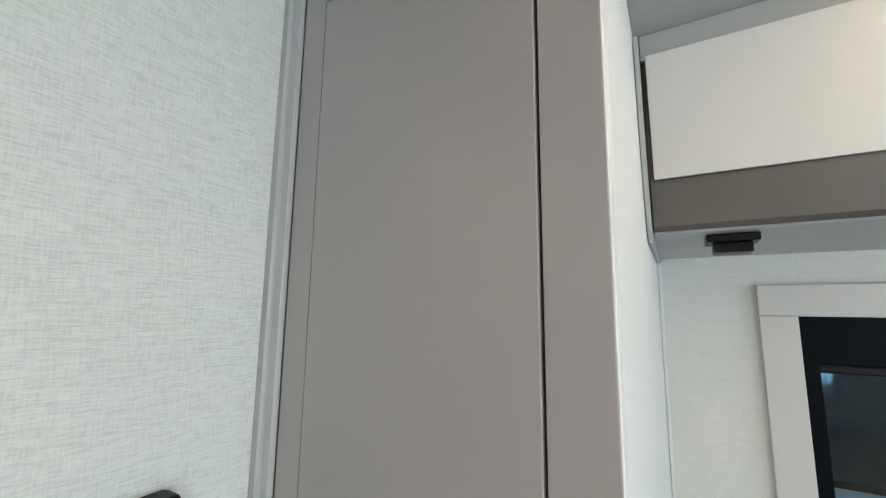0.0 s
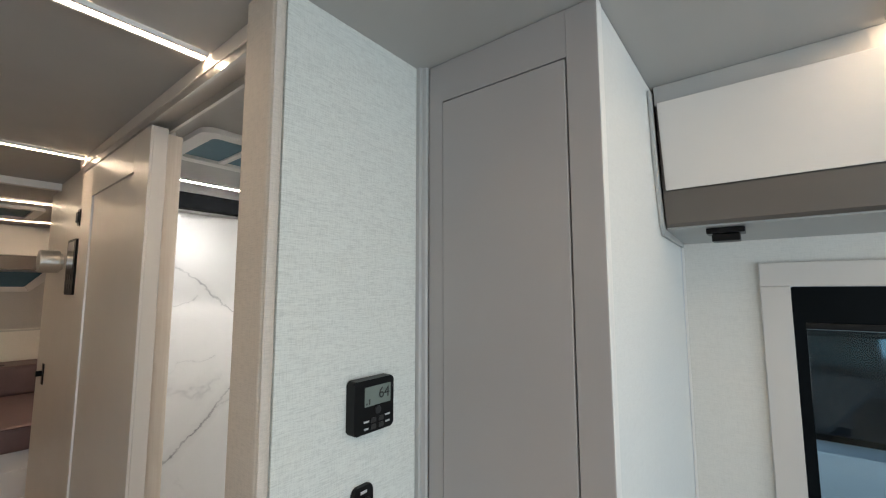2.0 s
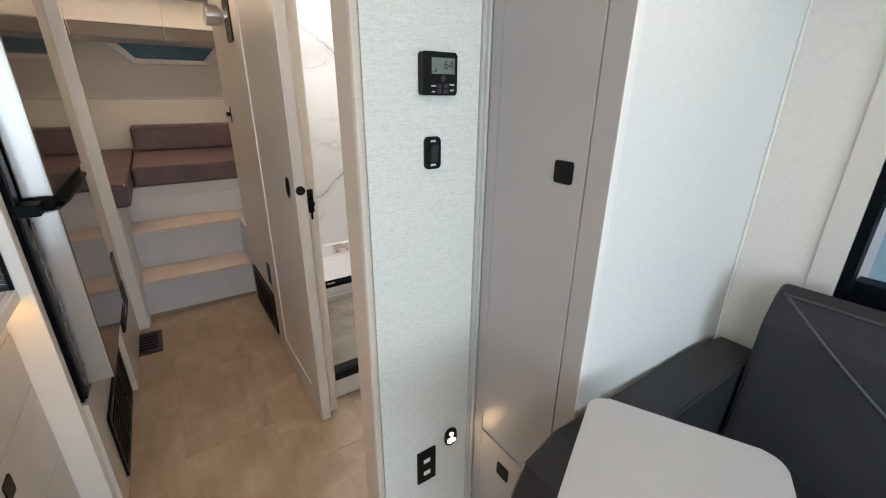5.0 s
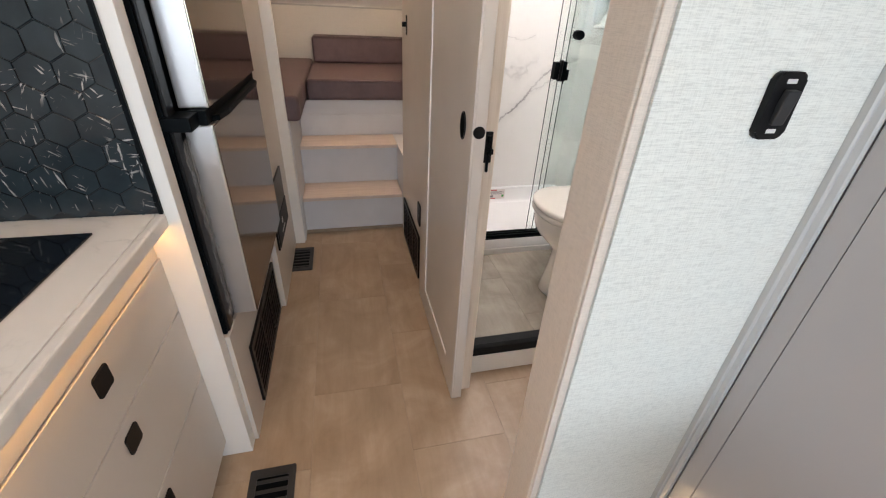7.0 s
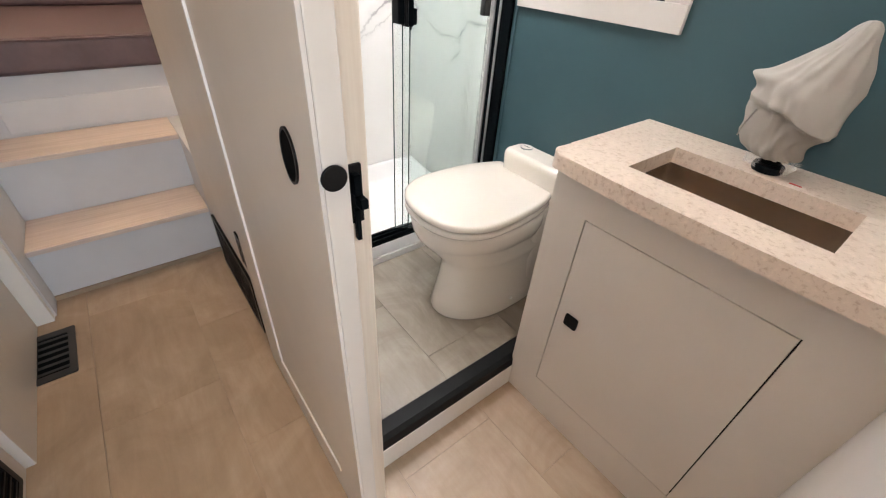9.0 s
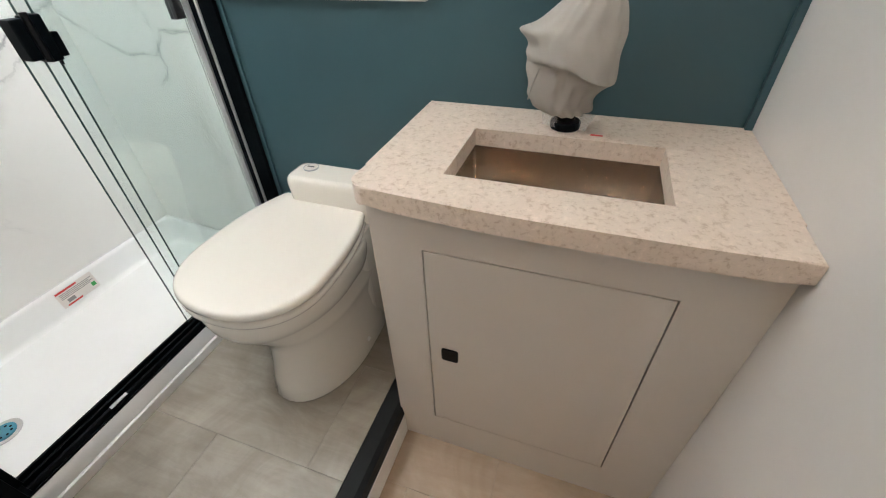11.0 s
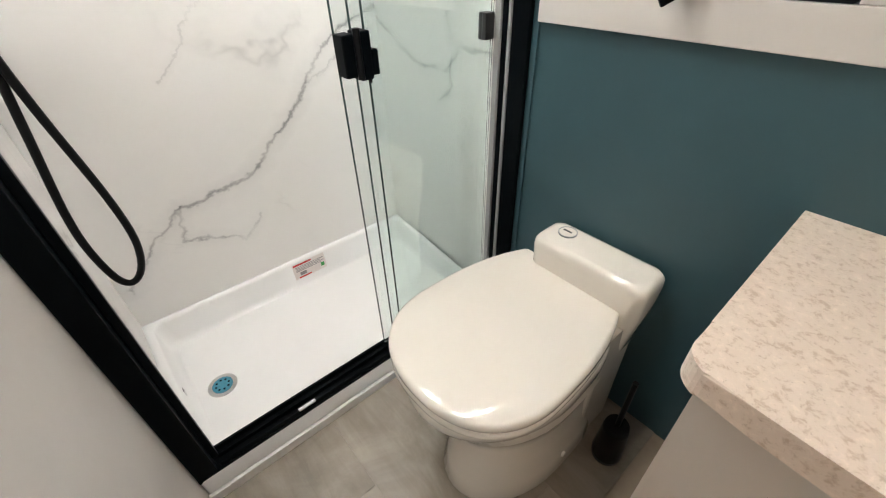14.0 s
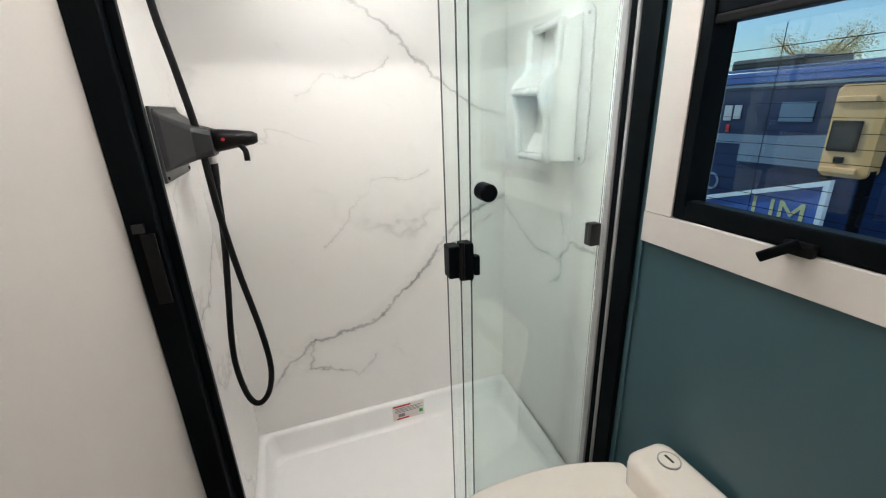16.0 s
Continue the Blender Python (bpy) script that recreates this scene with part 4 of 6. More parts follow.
part("rocker", boxes((-1.936, -1.922, YW - 0.014, YW - 0.0085, 1.900, 1.940), bev=0.002), M_GREYPL, cs)
part("rocker", boxes((-1.918, -1.904, YW - 0.014, YW - 0.0085, 1.900, 1.940), bev=0.002), M_GREYPL, cs)
cp = thing("control_panel", -1.99, YW, 1.62, "black wall control panel with a dark screen", "control panel")
part("housing", prism(bmesh.new(), rrect(-2.02, -1.88, 1.622, 1.835, 0.008), "y", YW - 0.016, YW - 0.0005, 0.003), M_PLASTIC, cp)
part("screen", boxes((-2.005, -1.895, YW - 0.0175, YW - 0.0165, 1.72, 1.825)), M_BGLASS, cp)
for k in range(6):
    part("button", boxes((-2.000 + 0.034 * (k % 3), -1.974 + 0.034 * (k % 3), YW - 0.019, YW - 0.0165, 1.645 + 0.034 * (k // 3), 1.666 + 0.034 * (k // 3)), bev=0.002), M_GREYPL, cp)
sp = thing("wall_lamp", -2.2, YW, 1.72, "silver drum-shaped reading lamp on the corridor wall", "lamp")
part("base", prism(bmesh.new(), disc(-2.20, 1.76, 0.035, 24), "y", YW - 0.010, YW - 0.0005, 0.002), M_SILVER, sp)
part("drum", prism(bmesh.new(), disc(-2.20, 1.76, 0.048, 28), "y", YW - 0.075, YW - 0.0102, 0.006), M_SILVER, sp)
ct = thing("door_catch", -2.39, YW, 1.23, "small black door catch", "catch")
part("plate", boxes((-2.405, -2.375, YW - 0.005, YW - 0.0005, 1.225, 1.315), bev=0.002), M_PLASTIC, ct)
part("tongue", boxes((-2.400, -2.380, YW - 0.026, YW - 0.0052, 1.262, 1.285), bev=0.003), M_BLACK, ct)
co = thing("corridor_outlet", -1.95, YW, 0.34, "black double outlet on the corridor wall", "outlet")
part("plate", prism(bmesh.new(), rrect(-1.985, -1.915, 0.345, 0.465, 0.004, 2), "y", YW - 0.007, YW - 0.0005, 0.001), M_PLASTIC, co)
for z in (0.375, 0.425):
    part("socket", boxes((-1.966, -1.934, YW - 0.009, YW - 0.0072, z - 0.014, z + 0.014), bev=0.002), M_GREYPL, co)


def grille(name, x0, x1, z0, z1, yf, sgn, label, nslat):
    """A black louvred grille on a y face; sgn is the way it faces."""
    t = thing(name, (x0 + x1) / 2, yf, z0, label, "vent grille")
    a, b = sorted((yf + sgn * 0.0006, yf + sgn * 0.010))
    part("frame", ring_prism(bmesh.new(), rrect(x0, x1, z0, z1, 0.004, 1), rrect(x0 + 0.02, x1 - 0.02, z0 + 0.02, z1 - 0.02, 0.002, 1), "y", a, b), M_PLASTIC, t)
    part("backing", boxes((x0 + 0.018, x1 - 0.018, *sorted((yf + sgn * 0.0006, yf + sgn * 0.003)), z0 + 0.018, z1 - 0.018)), M_BLACK, t)
    for k in range(nslat):
        z = z0 + 0.026 + (z1 - z0 - 0.052) * k / (nslat - 1)
        part("slat", boxes((x0 + 0.019, x1 - 0.019, *sorted((yf + sgn * 0.0035, yf + sgn * 0.0085)), z - 0.0035, z + 0.0035)), M_PLASTIC, t)
    for q in (1 / 3, 2 / 3):
        xm = x0 + (x1 - x0) * q
        part("mullion", boxes((xm - 0.005, xm + 0.005, *sorted((yf + sgn * 0.003, yf + sgn * 0.0105)), z0 + 0.019, z1 - 0.019)), M_PLASTIC, t)


grille("wall_grille", -2.48, -1.925, 0.004, 0.275, YW, -1, "black louvred return-air grille low on the wall", 9)

# ---- fridge tower ----
FY = -0.684
tw = thing("fridge_tower", -1.5, -1.0, 0, "greige cabinet tower around the refrigerator", "cabinet")
part("side_panel", boxes((-1.040, -0.995, KY + 0.001, -0.697, 0.0, CEIL - 0.002), bev=0.002), M_WHITE, tw, "white tall side panel")
part("base_front", boxes((-1.80, -1.042, KY + 0.01, FY, 0.0, 0.478)), M_DOOR, tw)
part("rear_post", boxes((-2.455, -1.802, KY + 0.01, -0.660, 0.0, CEIL - 0.002), bev=0.002), M_DOOR, tw)
part("post_edge", boxes((-2.4855, -2.456, -0.69, -0.605, 0.0, CEIL - 0.002), bev=0.003), M_WHITE, tw)
part("top_front", boxes((-1.80, -1.042, KY + 0.01, FY, 1.93, CEIL - 0.002)), M_DOOR, tw)
grille("fridge_grille", -1.738, -1.175, 0.036, 0.310, FY, 1, "black louvred grille under the refrigerator", 9)
fr = thing("refrigerator", -1.42, -0.9, 0.48, "refrigerator with bronze mirrored doors in protective film", "refrigerator")
part("body", boxes((-1.79, -1.056, KY + 0.02, -0.692, 0.48, 1.925)), M_BLACK, fr)
part("hinge_side", boxes((-1.104, -1.058, -0.6915, -0.683, 0.488, 1.90), bev=0.003), M_PLASTIC, fr)
for z0, z1 in ((0.497, 1.077), (1.116, 1.90)):
    d = part("door", boxes((-1.785, -1.130, -0.684, -0.6185, z0, z1), bev=0.004), M_SILVER, fr, "door with silver edges")
    part("mirror_panel", boxes((-1.782, -1.133, -0.6184, -0.6155, z0 + 0.003, z1 - 0.003), bev=0.001), M_BRONZE, d, "bronze mirror front")
    part("edge_strip", boxes((-1.1298, -1.1275, -0.680, -0.622, z0 + 0.004, z1 - 0.004), bev=0.0008), M_EDGE, d, "polished silver edge strip")
hd = part("handle", boxes((-1.78, -1.112, -0.664, -0.622, 1.0790, 1.1140), bev=0.004), M_BLACK, fr, "black handle band between the doors")
part("grip", prism(bmesh.new(), [(-1.76, -0.6215), (-1.15, -0.6215), (-1.165, -0.606), (-1.24, -0.600), (-1.72, -0.602)], "z", 1.080, 1.094, 0.003), M_BLACK, hd)
part("bracket", boxes((-1.128, -1.046, -0.700, -0.640, 1.080, 1.112), bev=0.003), M_BLACK, fr)
# loose protective film on the door edge
rnd = random.Random(5)
bm = bmesh.new()
cols = []
for k in range(44):
    z = 0.515 + 0.0125 * k
    row = []
    for j in range(8):
        q = Vector((j * 0.7, k * 0.33, 2.0))
        row.append(bm.verts.new((-1.124 + 0.0055 * j + 0.010 * noise.noise(q), -0.679 + 0.011 * noise.noise(q * 1.7) + rnd.uniform(-0.0015, 0.0015), z)))
    cols.append(row)
for A, B in zip(cols, cols[1:]):
    for j in range(7):
        f = bm.faces.new((A[j], A[j + 1], B[j + 1], B[j]))
        f.smooth = True
bmesh.ops.solidify(bm, geom=bm.faces, thickness=0.0005)
part("protective_film", bm, M_FILM, fr, "loose clear plastic film")
pc = thing("post_control_box", -2.05, -0.66, 0.27, "black electrical cover with a small white label", "panel")
part("cover", prism(bmesh.new(), rrect(-2.235, -1.855, 0.295, 0.600, 0.006, 2), "y", -0.6595, -0.650, 0.002), M_PLASTIC, pc)
part("lower_flap", boxes((-2.225, -1.865, -0.6495, -0.646, 0.305, 0.435), bev=0.001), M_BLACK, pc)
part("label_mark", prism(bmesh.new(), disc(-2.02, 0.385, 0.018), "y", -0.6458, -0.6452), M_PRINT, pc)
part("label_mark", boxes((-2.08, -1.97, -0.6458, -0.6452, 0.335, 0.345)), M_PRINT, pc)

# ---- kitchen ----
kc = thing("kitchen_cabinet", -0.3, -1.0, 0, "greige kitchen drawer cabinet with black square pulls", "cabinet")
part("body", boxes((-0.994, 0.55, KY + 0.001, -0.786, 0.07, 0.874)), M_DOOR, kc)
part("toe_kick", boxes((-0.985, 0.53, KY + 0.01, -0.80, 0.0, 0.069)), M_PLASTIC, kc)
zs = (0.075, 0.394, 0.631, 0.795)
for x0, x1 in ((-0.992, -0.31), (-0.306, 0.36)):
    for z0, z1 in zip(zs, zs[1:]):
        d = part("drawer_front", boxes((x0, x1, -0.785, -0.766, z0 + 0.002, z1 - 0.002), bev=0.002), M_DOOR, kc)
        square_pull((x0 + x1) / 2, z1 - 0.054, -0.766, d, 1)
part("fascia", boxes((-0.984, 0.54, -0.785, -0.767, 0.798, 0.873), bev=0.002), M_DOOR, kc)
ul = thing("under_counter_light", -0.3, -0.72, 0.86, "amber light strip under the worktop edge", "light")
part("diffuser", boxes((-0.98, 0.5, -0.758, -0.746, 0.864, 0.8705)), M_UNDER, ul)
part("channel", boxes((-0.98, 0.5, -0.759, -0.745, 0.871, 0.8748)), M_SILVER, ul)
wt = thing("worktop", -0.2, -1.0, 0.875, "white marbled kitchen worktop", "worktop")
part("slab", boxes((-0.9945, 0.58, KY + 0.001, -0.7445, 0.875, 0.910), bev=0.0004), M_COUNTER, wt)
part("front_edge", boxes((-0.9945, 0.58, -0.7443, -0.724, 0.8752, 0.9098), bev=0.006, seg=3), M_COUNTER, wt, "rounded white front edge")
ck = thing("cooktop", -0.6, -1.0, 0.911, "black glass induction cooktop set in the worktop", "cooktop")
part("glass_top", boxes((-0.904, -0.36, -1.26, -0.830, 0.9105, 0.915), bev=0.0015), M_BGLASS, ck)
for cx, cy, r in ((-0.76, -1.04, 0.09), (-0.50, -1.04, 0.07)):
    part("zone_ring", ring_prism(bmesh.new(), disc(cx, cy, r, 32), disc(cx, cy, r - 0.002, 32), "z", 0.9151, 0.9154), M_GREYPL, ck)

# ---- bunk, steps ----
st = thing("steps", -2.8, -0.25, 0, "white steps with whitewashed wood-look treads up to the bunk", "steps")
SY0, SY1 = -0.598, 0.0525
part("riser", boxes((-2.62, -2.600, SY0, SY1, 0.0, 0.231)), M_RISER, st)
part("tread", boxes((-2.86, -2.582, SY0 + 0.001, SY1 - 0.001, 0.232, 0.256), bev=0.004), M_TREAD, st)
part("riser", boxes((-2.87, -2.85, SY0, SY1, 0.257, 0.499)), M_RISER, st)
part("tread", boxes((-3.10, -2.832, SY0 + 0.001, SY1 - 0.001, 0.500, 0.524), bev=0.004), M_TREAD, st)
part("stringer", boxes((-3.09, -2.4875, SY0 - 0.0045, SY0 - 0.001, 0.0, 0.76), bev=0.001), M_RISER, st)
structure("floor_bunk", boxes((-4.42, -3.101, -1.34, 1.14, 0.0, 0.47), (-3.10, -2.5655, 0.053, 1.14, 0.0, 0.524)), M_RISER, "raised bunk platform", "platform")
structure("trim_step_base", boxes((-2.5998, -2.590, SY0, SY1, 0.0, 0.020)), M_JOINT, "thin brown base strip at the steps", "trim")
bb = thing("bunk_base", -3.5, -0.2, 0.47, "white boxed bunk base with a recessed front panel", "bunk")
part("front", boxes((-3.12, -3.098, -0.5975, 1.12, 0.525, 0.767)), M_RISER, bb)
part("front_panel", boxes((-3.0975, -3.092, -0.53, 1.05, 0.538, 0.672), bev=0.004), M_RISER, bb)
part("side", boxes((-3.12, -2.486, -0.665, -0.603, 0.0, 0.767)), M_RISER, bb)
part("deck", boxes((-4.40, -3.121, -0.56, 1.12, 0.735, 0.767)), M_RISER, bb)
part("deck", boxes((-4.40, -2.49, -1.33, -0.666, 0.735, 0.767)), M_RISER, bb)


def cushion(name, x0, x1, y0, y1, z0, z1, label, r=0.03):
    t = thing(name, (x0 + x1) / 2, (y0 + y1) / 2, z0, label, "cushion", "bunk cushions")
    part("pad", boxes((x0, x1, y0, y1, z0, z1), bev=r, seg=4), M_MAUVE, t)
    zz = z0 + r * 0.9
    part("piping", tube(bmesh.new(), [(x1 + 0.001, y0 + r, z1 - r * 0.25), (x1 + 0.001, y1 - r, z1 - r * 0.25)], 0.003, 6), M_MAUVE, t)
    return t


cushion("seat_cushion", -4.38, -3.075, -0.528, 1.10, 0.768, 0.905, "mauve leather bunk seat cushion")
cushion("seat_cushion", -4.38, -2.470, -1.32, -0.534, 0.768, 0.905, "mauve leather side cushion of the bunk")
bo = cushion("bolster_cushion", -4.36, -4.02, -0.510, 0.60, 0.906, 1.110, "mauve leather bolster with two dark finger slots")
for y in (-0.33, 0.04):
    part("slot", prism(bmesh.new(), rrect(-4.16, -4.10, y - 0.05, y + 0.05, 0.02), "z", 1.1095, 1.1115), M_BLACK, bo, "dark oval slot")
rc = thing("rear_cabinet", -3.8, 0, 1.78, "pearl white overhead cabinets over the bunk with a taupe band", "cabinet")
part("body", boxes((-4.418, -3.972, -1.34, 1.14, 1.786, BCEIL - 0.002)), M_CABWHITE, rc)
for a, b in ((-1.33, -0.722), (-0.718, -0.116), (-0.112, 0.49), (0.494, 1.13)):
    part("door", boxes((-3.971, -3.952, a, b, 1.888, BCEIL - 0.012), bev=0.002), M_CABWHITE, rc)
    part("band", boxes((-3.971, -3.954, a, b, 1.785, 1.886), bev=0.002), M_VALANCE, rc, "taupe lower band")
rw = thing("window_3", -4.42, -0.15, 1.62, "rear bunk window with a pale trapezoid frame and blue shade", "window", kind="structure")
part("pane", prism(bmesh.new(), [(-0.46, 1.783), (0.28, 1.783), (0.18, 1.668), (-0.35, 1.668)], "x", -4.4195, -4.412), M_SHADEBLUE, rw, "blue shade behind glass")
for q in ([(-0.54, 1.783), (-0.46, 1.783), (-0.35, 1.668), (-0.375, 1.628)], [(-0.375, 1.628), (-0.35, 1.668), (0.18, 1.668), (0.205, 1.628)], [(0.205, 1.628), (0.18, 1.668), (0.28, 1.783), (0.36, 1.783)]):
    part("window_frame", prism(bmesh.new(), q, "x", -4.4195, -4.385, 0.003), M_WHITE, rw)
structure("trim_rear_panel", boxes((-4.4195, -4.412, -1.34, 1.14, 1.325, 1.338)), M_TAUPE2, "grey joint strip on the rear wall", "trim")


def floor_vent(x0, x1, y0, y1):
    t = thing("floor_vent", (x0 + x1) / 2, (y0 + y1) / 2, 0.0, "black floor heating register with slots", "floor vent", "floor registers in the corridor")
    part("frame", ring_prism(bmesh.new(), rrect(x0, x1, y0, y1, 0.004, 1), rrect(x0 + 0.03, x1 - 0.03, y0 + 0.022, y1 - 0.022, 0.003, 1), "z", 0.0005, 0.006), M_GREYPL, t)
    part("well", boxes((x0 + 0.029, x1 - 0.029, y0 + 0.021, y1 - 0.021, 0.0005, 0.0018)), M_BLACK, t)
    for k in range(6):
        x = x0 + 0.045 + (x1 - x0 - 0.09) * k / 5
        part("bar", boxes((x - 0.006, x + 0.006, y0 + 0.0225, y1 - 0.0225, 0.002, 0.0048)), M_GREYPL, t)


floor_vent(-2.385, -2.122, -0.682, -0.546)
floor_vent(-0.917, -0.665, -0.690, -0.548)

# ---- bathroom: vanity ----
VF = 0.697
va = thing("vanity_cabinet", -0.85, 0.9, 0, "greige vanity cabinet with one flush door", "cabinet")
part("side_panel", boxes((-1.204, -1.186, VF + 0.004, RY - 0.002, 0.0, 0.868)), M_DOOR, va)
part("side_panel", boxes((-0.506, -0.488, VF + 0.004, RY - 0.002, 0.0, 0.868)), M_DOOR, va)
part("back_panel", boxes((-1.185, -0.507, RY - 0.014, RY - 0.002, 0.02, 0.868)), M_DOOR, va)
part("bottom_panel", boxes((-1.185, -0.507, VF + 0.012, RY - 0.015, 0.07, 0.09)), M_DOOR, va)
vd = part("door", boxes((-1.0898, -0.6272, VF - 0.001, VF + 0.015, 0.145, 0.769), bev=0.0015), M_DOOR, va)
part("face_frame", boxes((-1.204, -1.0930, VF, VF + 0.016, 0.0, 0.868)), M_DOOR, va)
part("face_frame", boxes((-0.6240, -0.488, VF, VF + 0.016, 0.0, 0.868)), M_DOOR, va)
part("face_frame", boxes((-1.0930, -0.6240, VF, VF + 0.016, 0.7715, 0.868)), M_DOOR, va)
part("face_frame", boxes((-1.0930, -0.6240, VF, VF + 0.016, 0.0, 0.1425)), M_DOOR, va)
# black board added behind the door so that its gaps look shaded
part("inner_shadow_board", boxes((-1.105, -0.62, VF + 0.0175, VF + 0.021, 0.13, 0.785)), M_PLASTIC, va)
square_pull(-1.039, 0.456, VF - 0.001, vd, -1, 0.021)
vt = thing("bathroom_countertop", -0.86, 0.88, 0.869, "speckled beige quartz countertop with a sink cutout on the vanity", "countertop")
SX0, SX1, SY_0, SY_1 = -1.066, -0.667, 0.769, 0.992
TX0, TX1, TY0, TY1, TZ0, TZ1 = -1.230, -0.488, 0.658, RY - 0.002, 0.869, 0.910


def bowed_front(x0, x1, y0, y1, r, sag, n=8, m=14):
    """Slab outline with a gently bowed front edge and a rounded free corner."""
    pts = [(x1, y1), (x0, y1)]
    ya = y0 + sag
    for k in range(n + 1):
        a = radians(180 + 78 * k / n)
        pts.append((x0 + r + r * math.cos(a), ya + r + r * math.sin(a)))
    xs = pts[-1][0]
    for k in range(1, m + 1):
        u = k / m
        pts.append((xs + (x1 - xs) * u, y0 + (pts[n + 2][1] - y0) * max(0.0, 1 - u * 2.2) ** 1.8 + 0.010 * max(0.0, u - 0.7) ** 2 / 0.09))
    return pts


part("slab_front", prism(bmesh.new(), bowed_front(TX0, TX1, TY0, SY_0, 0.040, 0.018), "z", TZ0, TZ1, 0.007, 3), M_QUARTZ, vt)
part("slab_left", boxes((TX0, SX0, SY_0 - 0.006, SY_1 + 0.006, TZ0, TZ1 - 0.0003)), M_QUARTZ, vt)
part("slab_right", boxes((SX1, TX1, SY_0 - 0.006, SY_1 + 0.006, TZ0, TZ1 - 0.0003)), M_QUARTZ, vt)
part("slab_back", boxes((TX0, TX1, SY_1, TY1, TZ0, TZ1)), M_QUARTZ, vt)
sk = thing("sink", -0.87, 0.855, 0.70, "brushed steel rectangular undermount sink", "sink")
bm = bmesh.new()
rings = []
for inset, z, r in ((-0.004, 0.868, 0.008), (0.0, 0.79, 0.012), (0.004, 0.735, 0.018), (0.014, 0.712, 0.026), (0.034, 0.704, 0.03)):
    rings.append([(u, v, z) for u, v in rrect(SX0 + inset, SX1 - inset, SY_0 + inset, SY_1 - inset, r, 5)])
loft(bm, rings, cap=False)
bm.faces.new([bm.verts.new(p) for p in [(u, v, 0.7038) for u, v in rrect(SX0 + 0.034, SX1 - 0.034, SY_0 + 0.034, SY_1 - 0.034, 0.03, 5)]])
part("bowl", bm, M_STEEL, sk)
part("outer_bowl", boxes((SX0 - 0.006, SX1 + 0.006, SY_0 - 0.006, SY_1 + 0.006, 0.694, 0.700)), M_STEEL, sk)
part("drain", prism(bmesh.new(), disc(-0.80, 0.88, 0.028), "z", 0.7045, 0.7075, 0.001), M_CHROME, sk)

fa = thing("bagged_faucet", -0.875, 1.035, 0.911, "black faucet wrapped in a grey fleece bag", "faucet")
part("base", prism(bmesh.new(), disc(-0.873, 1.046, 0.033), "z", 0.911, 0.9285, 0.004), M_BLACK, fa)
part("stem", prism(bmesh.new(), disc(-0.873, 1.046, 0.020), "z", 0.9305, 1.09), M_BLACK, fa)
# cloth levels: height, shift in x and y, radii in eight directions from +x round by +y
LEVELS = ((0.941, 0.0, 0.0, (0.030, 0.026, 0.024, 0.026, 0.032, 0.026, 0.026, 0.028)),
          (0.947, -0.004, -0.002, (0.060, 0.040, 0.036, 0.048, 0.066, 0.046, 0.044, 0.050)),
          (0.962, -0.010, -0.008, (0.074, 0.046, 0.042, 0.056, 0.088, 0.052, 0.046, 0.052)),
          (0.990, -0.010, -0.014, (0.084, 0.050, 0.046, 0.060, 0.094, 0.054, 0.044, 0.060)),
          (1.020, -0.004, -0.018, (0.092, 0.054, 0.046, 0.062, 0.094, 0.054, 0.042, 0.066)),
          (1.040, 0.0, -0.022, (0.100, 0.058, 0.046, 0.062, 0.094, 0.056, 0.048, 0.072)),
          (1.046, 0.0, -0.028, (0.118, 0.064, 0.046, 0.064, 0.094, 0.070, 0.070, 0.088)),
          (1.056, 0.0, -0.028, (0.116, 0.064, 0.046, 0.064, 0.098, 0.074, 0.074, 0.088)),
          (1.085, 0.0, -0.026, (0.108, 0.060, 0.044, 0.064, 0.106, 0.070, 0.064, 0.078)),
          (1.112, 0.002, -0.024, (0.100, 0.056, 0.042, 0.062, 0.128, 0.064, 0.054, 0.070)),
          (1.124, 0.006, -0.022, (0.094, 0.052, 0.040, 0.054, 0.090, 0.054, 0.050, 0.064)),
          (1.158, 0.020, -0.020, (0.070, 0.044, 0.034, 0.044, 0.066, 0.044, 0.042, 0.050)),
          (1.192, 0.034, -0.018, (0.038, 0.030, 0.026, 0.030, 0.040, 0.030, 0.028, 0.030)),
          (1.218, 0.040, -0.018, (0.026, 0.022, 0.020, 0.022, 0.026, 0.022, 0.020, 0.022)),
          (1.232, 0.042, -0.018, (0.010, 0.010, 0.010, 0.010, 0.010, 0.010, 0.010, 0.010)))
N, rings = 64, []
